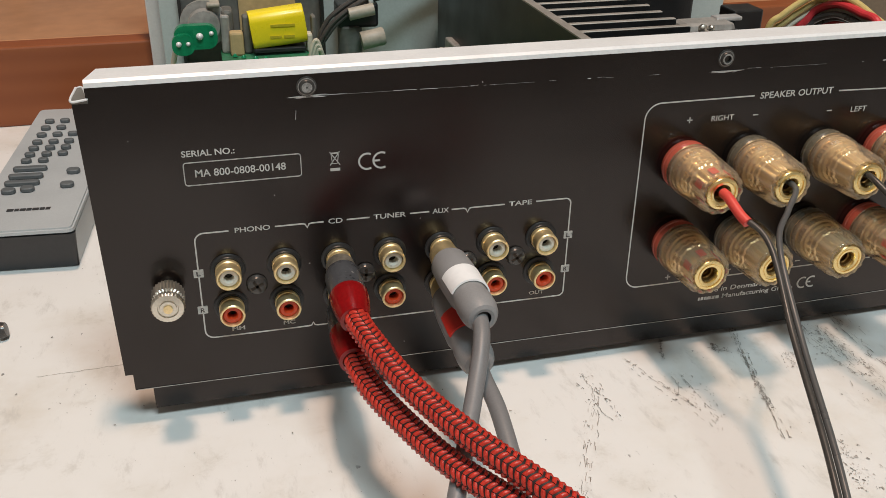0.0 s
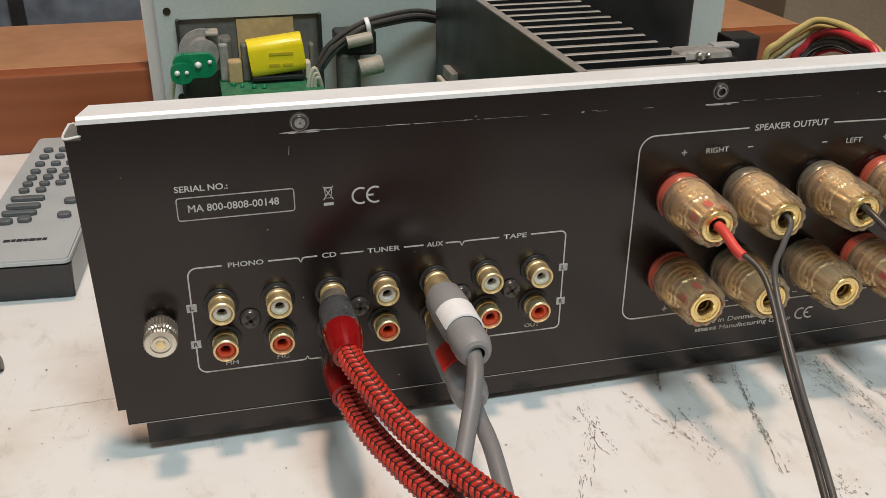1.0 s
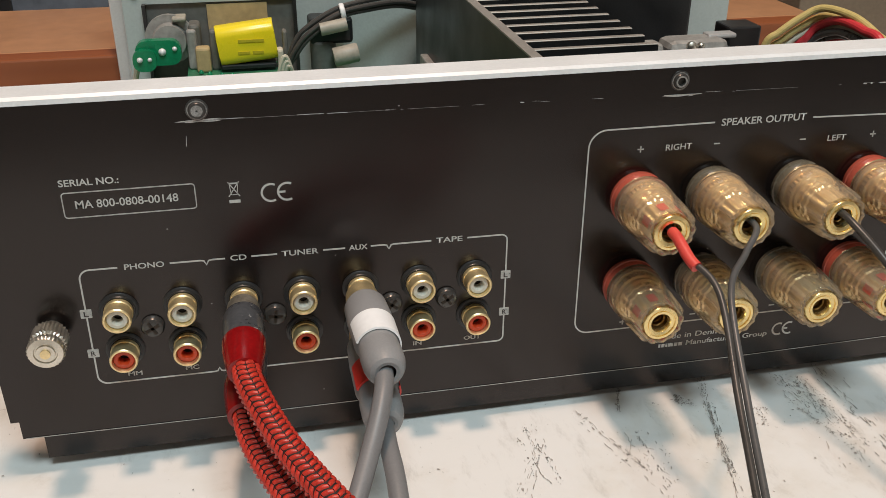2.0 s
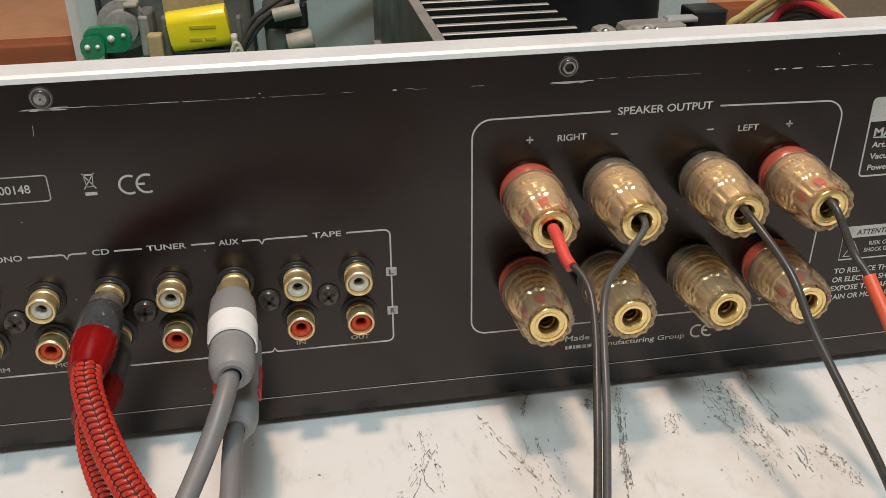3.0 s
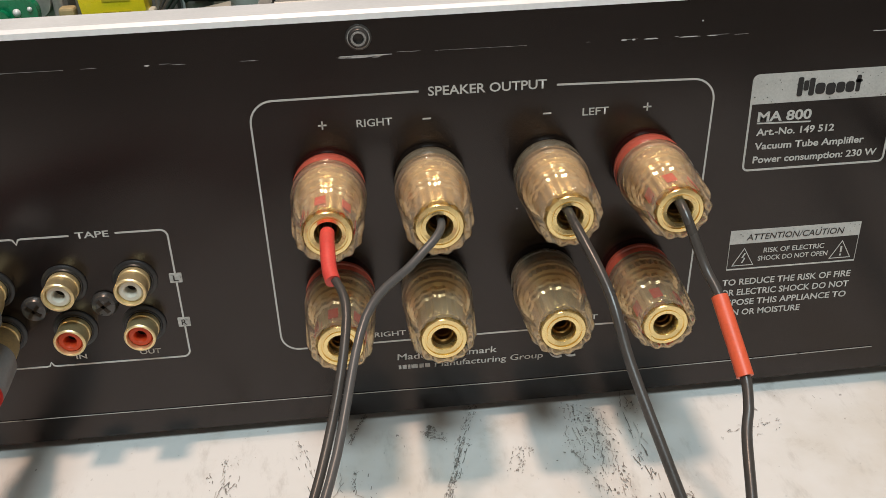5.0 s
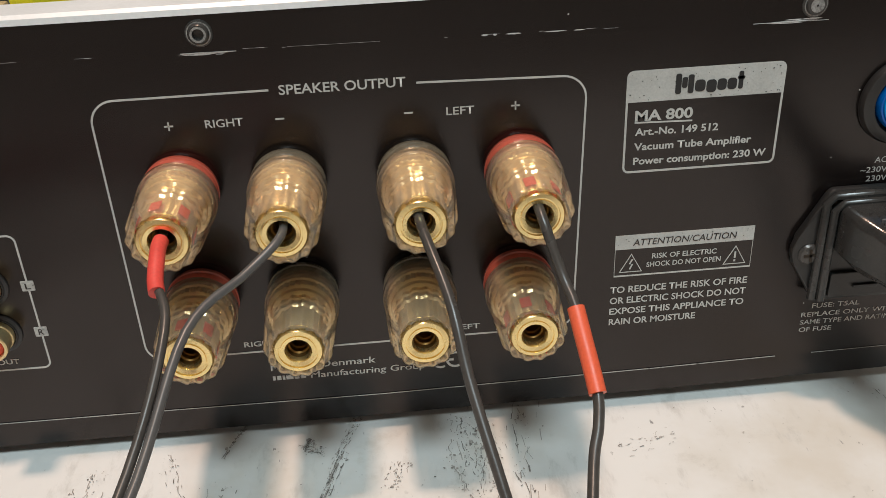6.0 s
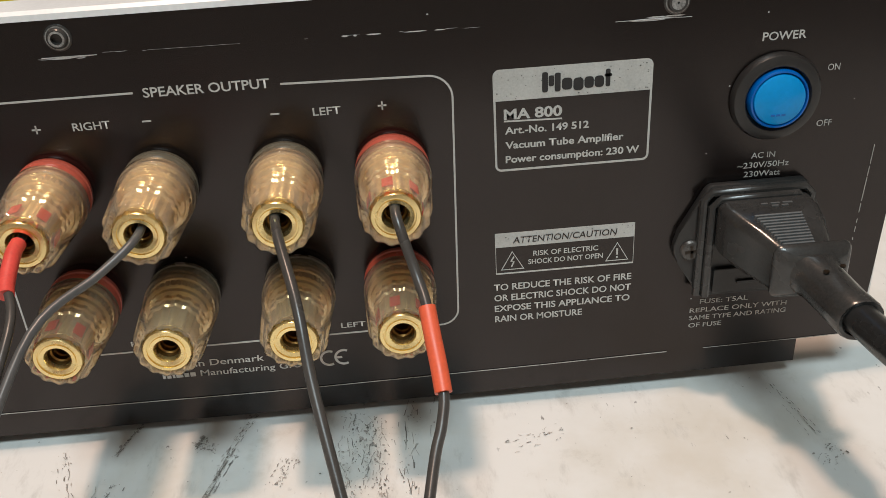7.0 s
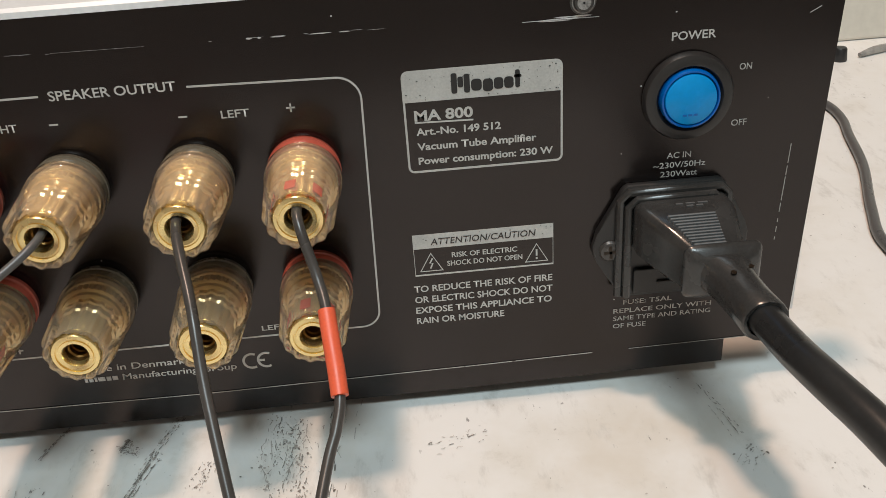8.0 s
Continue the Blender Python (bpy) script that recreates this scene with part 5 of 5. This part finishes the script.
LP = [(0.0758, -0.0200, 0.0830), (0.0757, -0.0305, 0.0826), (0.0792, -0.0385, 0.0712), (0.0810, -0.0458, 0.0662), (0.0828, -0.0592, 0.0550), (0.0818, -0.0662, 0.0503), (0.0796, -0.0722, 0.0461), (0.0757, -0.0886, 0.0370), (0.072, -0.103, 0.0225), (0.0680, -0.120, 0.0090), (0.064, -0.145, 0.0016), (0.06, -0.30, 0.0016)]
part("plain_side", tube(drape(LM, 0.0013), 0.00125, 80, 12), WIRE, lead2, "black insulated conductor", True)
part("red_side", tube(drape(LP, 0.0013), 0.00125, 80, 12), WIRE, lead2, "black insulated conductor", True)
part("shrink_sleeve", tube([(0.0809, -0.0452, 0.0667), (0.0816, -0.0508, 0.0621), (0.0823, -0.0557, 0.0579), (0.0828, -0.0605, 0.0541)], 0.0020, 16, 14), ORANGEHEAT, lead2, "orange-red shrink sleeve", True)

# mains cord with its moulded plug
cord = thing("mains_cord", (0, 0, 0), "black mains cord with a moulded plug in the inlet", "power cord")


def loft(sections, name, material, label="", parent=None):
    """A moulded shape through rounded sections: (centre, half width, half height, corner, lower chamfer)."""
    bm = bmesh.new()
    rings = []
    for (cx, cy, cz), hw, hh, r, cut in sections:
        ring = round_rect(-hw, hw, -hh, hh, r, 4)
        if cut:
            for k in range(5):
                f = k / 4
                ring[10 + k] = (-hw + cut * f, -hh + cut * (1 - f))
                ring[15 + k] = (hw - cut * (1 - f), -hh + cut * f)
        rings.append([bm.verts.new((cx + x, cy, cz + z)) for x, z in ring])
    for a, b in zip(rings, rings[1:]):
        for k in range(len(a)):
            j = (k + 1) % len(a)
            bm.faces.new((a[k], a[j], b[j], b[k]))
    bm.faces.new(rings[0])
    bm.faces.new(rings[-1][::-1])
    return part(name, bm, material, parent or cord, label, True)


PX, PZ = 0.1742, 0.0570
plug = loft((((PX, -0.0036, PZ), 0.0129, 0.0090, 0.0026, 0.0046), ((PX, -0.0100, PZ), 0.0129, 0.0090, 0.0026, 0.0046), ((PX + 0.0003, -0.0124, PZ - 0.0002), 0.0123, 0.0088, 0.0028, 0.0044), ((PX + 0.0018, -0.0190, PZ - 0.0012), 0.0098, 0.0078, 0.0028, 0.0032), ((PX + 0.0031, -0.0232, PZ - 0.0022), 0.0080, 0.0069, 0.0026, 0.0020), ((PX + 0.0037, -0.0268, PZ - 0.0024), 0.0077, 0.0066, 0.0026, 0.0018)), "plug_body", PLUGPL, "moulded black plug body")
SX, SZ = 0.1782, 0.0562
loft((((SX, -0.0256, SZ), 0.0080, 0.0060, 0.0022, 0), ((SX, -0.0262, SZ), 0.0096, 0.0071, 0.0022, 0), ((SX, -0.0266, SZ), 0.0099, 0.0074, 0.0022, 0), ((SX, -0.0272, SZ - 0.0001), 0.0099, 0.0074, 0.0022, 0), ((SX + 0.0001, -0.0281, SZ - 0.0002), 0.0094, 0.0068, 0.0024, 0), ((SX + 0.0002, -0.0292, SZ - 0.0003), 0.0084, 0.0058, 0.0030, 0), ((SX + 0.0004, -0.0298, SZ - 0.0003), 0.0066, 0.0058, 0.0050, 0), ((SX + 0.0005, -0.0305, SZ - 0.0004), 0.0064, 0.0061, 0.0058, 0), ((SX + 0.0010, -0.0330, SZ - 0.0009), 0.0058, 0.0057, 0.0055, 0), ((SX + 0.0026, -0.0420, SZ - 0.0019), 0.0056, 0.0056, 0.0054, 0), ((SX + 0.0036, -0.0474, SZ - 0.0023), 0.0057, 0.0057, 0.0055, 0), ((SX + 0.0037, -0.0480, SZ - 0.0023), 0.0054, 0.0054, 0.0052, 0), ((SX + 0.0036, -0.0478, SZ - 0.0023), 0.0044, 0.0044, 0.0042, 0), ((SX + 0.0033, -0.0462, SZ - 0.0022), 0.0042, 0.0042, 0.0040, 0)), "strain_relief", PLUGPL, "ribless black strain relief with a flat shoulder")
for k in range(11):
    f = k / 10
    y = -0.0146 - 0.0092 * f
    zt = PZ + 0.0084 - 0.0036 * f
    part("grip_ridge", box(PX - 0.0066 + 0.0041 * f, PX + 0.0060 - 0.0001 * f, y - 0.0003, y + 0.0003, zt - 0.0012, zt + 0.0006, 0.0002, 1), GREYRIB, plug)
for a, b, y in ((-0.0040, -0.0022, -0.0090), (-0.0014, 0.0010, -0.0090), (0.0018, 0.0044, -0.0090), (-0.0016, 0.0002, -0.0104), (0.0010, 0.0028, -0.0104)):
    part("raised_mark", box(PX + 0.0012 + a, PX + 0.0012 + b, y - 0.0003, y + 0.0003, PZ + 0.0089, PZ + 0.0092), GREYRIB, plug)
# pits shown by dark discs, coloured for the shade in them
for x, y in ((-0.0022, -0.0362), (0.0044, -0.0344)):
    part("mould_pit", lathe(((0, 0), (0.0007, 0), (0.0007, 0.0004), (0, 0.0004)), 12, Matrix.Translation((SX + 0.0012 + x * 0.75, y, SZ + 0.0044))), HOLE, plug)
part("cord", tube(drape([(0.1812, -0.0440, 0.0540), (0.1820, -0.0490, 0.0543), (0.1826, -0.0620, 0.0556), (0.1838, -0.0770, 0.0576), (0.1870, -0.0915, 0.0574), (0.193, -0.112, 0.0530), (0.203, -0.140, 0.0400), (0.215, -0.170, 0.0200), (0.226, -0.200, 0.0065), (0.232, -0.235, 0.0042)], 0.0042), 0.0041, 90, 18), CORD, cord, "thick round black cable", True)

# loose cord lying behind the amplifier
loose = thing("power_lead", (0.30, 0.13, 0), "thin dark grey cord lying on the bench", "cable")
part("cord", tube([(-0.020, 0.115, 0.0022), (-0.004, 0.104, 0.0022), (0.008, 0.088, 0.0022), (0.0145, 0.070, 0.0022), (0.0135, 0.052, 0.0022), (0.008, 0.033, 0.0022), (-0.001, 0.000, 0.0022), (-0.016, -0.038, 0.0022), (-0.024, -0.066, 0.0022), (-0.018, -0.10, 0.0022), (0.03, -0.14, 0.0022), (0.12, -0.17, 0.0022)], 0.0021, 70, 12), GREYWIRE, loose, "", True)

# ---- remote control ----
remote = thing("remote_control", (-0.2628, 0.2140, 0), "silver-grey remote control lying on the bench", "remote control")
remote.rotation_euler = (0, 0, radians(-5))


def shell(z0, z1, w0, w1, y0a, y0b, y1, r):
    bm = bmesh.new()
    lo = [bm.verts.new((x, y, z0)) for x, y in round_rect(-w0, w0, y0a, y1, r, 4)]
    hi = [bm.verts.new((x, y, z1)) for x, y in round_rect(-w1, w1, y0b, y1 - 0.002, r, 4)]
    n = len(lo)
    for i in range(n):
        bm.faces.new((lo[i], lo[(i + 1) % n], hi[(i + 1) % n], hi[i]))
    bm.faces.new(lo[::-1])
    bm.faces.new(hi)
    bmesh.ops.bevel(bm, geom=[e for e in bm.edges if all(abs(v.co.z - z1) < 1e-6 for v in e.verts)], offset=0.0008, segments=2, affect="EDGES")
    return bm


part("base_shell", shell(0.0, 0.0205, 0.0225, 0.0244, -0.0815, -0.0865, 0.087, 0.003), SILVER, remote, "silver-grey lower shell")
part("end_cap", shell(0.0006, 0.0204, 0.0228, 0.0246, -0.0825, -0.0876, -0.0800, 0.002), REMOTEDARK, remote, "dark end face")
part("top_shell", shell(0.0206, 0.0228, 0.0245, 0.0241, -0.0876, -0.0872, 0.087, 0.003), SILVER, remote, "silver-grey upper shell")


def key(x, y, hw, hh):
    bm = bevelled(prism(round_rect(-hw, hw, -hh, hh, min(hw, hh) * 0.85, 3), -0.0024, 0.0), 0.0005, 1)
    bm.transform(Matrix.Translation((x, y, 0.0228)) @ Matrix.Rotation(radians(-90), 4, "X"))
    part("button", bm, BUTTON, remote)


for j, y in enumerate((0.0590, 0.0475, 0.0360, 0.0245, 0.0150, 0.0057, -0.0033)):
    for i, x in enumerate((-0.0134, -0.0048, 0.0035)):
        if i == 2 and not 2 <= j <= 5:
            continue
        key(x, y, 0.0027, 0.0018)
for y in (-0.0146, -0.0247, -0.0335):
    key(-0.0090, y, 0.0085, 0.0019)
for x, y in ((-0.0134, -0.0430), (-0.0048, -0.0415), (0.0135, -0.0205), (0.0135, -0.0385)):
    key(x, y, 0.0034, 0.0026)
for x, w in ((-0.0080, 0.0030), (-0.0050, 0.0020), (-0.0022, 0.0026), (0.0006, 0.0022), (0.0036, 0.0030), (0.0066, 0.0022), (0.0092, 0.0020)):
    part("mark_shape", box(x - w / 2, x + w / 2, -0.0655, -0.0630, 0.0229, 0.0231), REMOTEDARK, remote)

# a small screw left on the bench
nut = thing("loose_screw", (-0.2735, 0.072, 0), "small dark screw lying on the bench", "screw")
part("head", lathe(((0, 0), (0.0035, 0), (0.0037, 0.001), (0.0030, 0.0028), (0, 0.003)), 20, Matrix.Translation((0, 0, 0.0036)) @ Matrix.Rotation(radians(80), 4, "Y")), BLACKSCREW, nut, "", True)
part("shank", lathe(((0, -0.008), (0.0014, -0.0078), (0.0016, 0.0), (0, 0.0)), 16, Matrix.Translation((0, 0, 0.0030)) @ Matrix.Rotation(radians(80), 4, "Y")), NICKEL, nut, "", True)

# clutter far along the bench
board = thing("white_board", (0.445, 0.300, 0), "off-white painted board standing on the bench", "board")
part("panel", box(-0.112, 0.20, 0.0, 0.016, 0.0, 0.135, 0.002), BOARDPAINT, board)
part("foot", box(-0.10, 0.19, 0.0164, 0.050, 0.0, 0.018, 0.001), BOARDPAINT, board)
rod = thing("loose_tool", (0.374, 0.276, 0), "thin dark tool lying on the bench", "hand tool")
part("shaft", tube([(-0.010, -0.006, 0.0018), (0.004, 0.000, 0.0022), (0.026, 0.006, 0.0018)], lambda f: 0.0012 + 0.0012 * math.sin(3.1 * f), 10, 10), MOTOR, rod, "", True)
knob = thing("black_knob", (0.352, 0.269, 0), "small dark plastic knob standing on the bench", "knob")
part("cap", lathe(((0, 0), (0.0040, 0), (0.0042, 0.001), (0.0036, 0.0068), (0.0030, 0.0076), (0, 0.0078)), 20), BLACKPL, knob, "", True)

# scuffs worn into the bench paint, in streaks and loose specks
STREAKS = [(-0.0275, -0.0042, -0.0136, -0.0418, 24, 0.0030), (0.0207, -0.0133, 0.0116, -0.0495, 55, 0.0014), (0.0575, 0.0011, 0.0611, -0.0371, 48, 0.0055), (0.0667, -0.0041, 0.0627, -0.0559, 42, 0.006),
           (0.0802, -0.0406, 0.0840, -0.0599, 40, 0.003), (0.0231, -0.0101, 0.0082, -0.0645, 50, 0.0018), (0.0096, -0.0059, 0.0167, -0.0085, 22, 0.0018), (0.0357, -0.0265, 0.0388, -0.0154, 16, 0.002),
           (0.1854, -0.0386, 0.1927, -0.0328, 7, 0.003), (-0.0465, -0.0195, -0.0745, -0.0742, 26, 0.004), (0.0227, -0.0696, 0.0223, -0.0940, 40, 0.006), (0.1011, -0.0181, 0.1180, -0.0132, 3, 0.004),
           (0.076, 0.011, 0.072, -0.055, 20, 0.005), (-0.005, 0.011, -0.012, -0.008, 26, 0.0012), (0.030, 0.012, 0.021, -0.013, 18, 0.0015), (-0.052, -0.010, -0.048, -0.040, 16, 0.004), (-0.010, -0.020, -0.010, -0.055, 14, 0.005), (0.062, 0.0, 0.066, -0.036, 34, 0.005), (0.184, -0.002, 0.189, -0.026, 3, 0.001), (0.013, -0.003, 0.011, -0.007, 26, 0.0012)]
rs = random.Random(11)


def speck(bm, x, y, s, stretch, turn):
    n = rs.randint(5, 7)
    lift = rs.uniform(0.0002, 0.0004)
    vs = []
    for k in range(n):
        a = 2 * math.pi * k / n
        q = s * rs.uniform(0.55, 1.2)
        u, v = q * math.cos(a) * stretch, q * math.sin(a)
        vs.append(bm.verts.new((x + u * math.cos(turn) - v * math.sin(turn), y + u * math.sin(turn) + v * math.cos(turn), lift)))
    bm.faces.new(vs)


def hairline(bm, x0, y0, x1, y1, wide):
    """A broken, wandering scratch; gives back the points along it."""
    n = 26
    turn = math.atan2(y1 - y0, x1 - x0)
    d, pts = rs.gauss(0, wide * 0.6), []
    for k in range(n + 1):
        f = k / n
        d += rs.gauss(0, wide * 0.10)
        pts.append((x0 + (x1 - x0) * f - d * math.sin(turn), y0 + (y1 - y0) * f + d * math.cos(turn)))
    for (xa, ya), (xb, yb) in zip(pts, pts[1:]):
        if rs.random() < 0.30:
            w = rs.uniform(0.00005, 0.00013)
            u, v, lift = -math.sin(turn) * w, math.cos(turn) * w, rs.uniform(0.0002, 0.0004)
            bm.faces.new([bm.verts.new((x, y, lift)) for x, y in ((xa - u, ya - v), (xb - u, yb - v), (xb + u, yb + v), (xa + u, ya + v))])
    return pts


def scuffs(dark):
    bm = bmesh.new()
    for x0, y0, x1, y1, n, wide in STREAKS:
        turn = math.atan2(y1 - y0, x1 - x0)
        for line in range(3):
            pts = hairline(bm, x0, y0, x1, y1, wide * (0.7 if dark else 1.2))
            clumps = [rs.choice(pts) for k in range(4)]
            for k in range(int(n * (0.75 if dark else 0.5))):
                cx, cy = rs.choice(clumps) if rs.random() < 0.6 else rs.choice(pts)
                s = min(0.00034, 0.00008 * math.exp(rs.gauss(0.2, 0.6)))
                speck(bm, cx + rs.gauss(0, wide * 0.22), cy + rs.gauss(0, wide * 0.35), s * (1 if dark else 1.5), rs.uniform(1.0, 2.2), turn + rs.gauss(0, 0.7))
    for k in range(420 if dark else 700):
        speck(bm, rs.uniform(-0.32, 0.36), rs.uniform(-0.17, 0.30), min(0.0005, 0.00012 * math.exp(rs.gauss(0.1, 0.5))), rs.uniform(1.0, 2.4), rs.uniform(0, 3.14))
    return bm


bench = bpy.data.objects["bench_top"]
tagged(part("scuff", scuffs(True), SCUFF, bench, "black scuffs in the white paint"), kind="stuff")
tagged(part("scuff", scuffs(False), SCUFFSOFT, bench, "grey scuffs in the white paint"), kind="stuff")
for pts in ([(-0.2562, 0.0391), (-0.2207, 0.0399)],):
    (xa, ya), (xb, yb) = pts
    trail = [(xa + (xb - xa) * k / 24 + rs.gauss(0, 0.0002), ya + (yb - ya) * k / 24 + rs.gauss(0, 0.0002)) for k in range(25)]
    bm = ink_line(trail, 0.00010, y=0.0003)
    bmesh.ops.delete(bm, geom=[f for f in bm.faces if rs.random() < 0.35], context="FACES_ONLY")
    bm.transform(Matrix(((1, 0, 0, 0), (0, 0, 1, 0), (0, 1, 0, 0), (0, 0, 0, 1))))
    part("scuff", bm, SCUFFSOFT, bench, "fine scratch in the white paint")
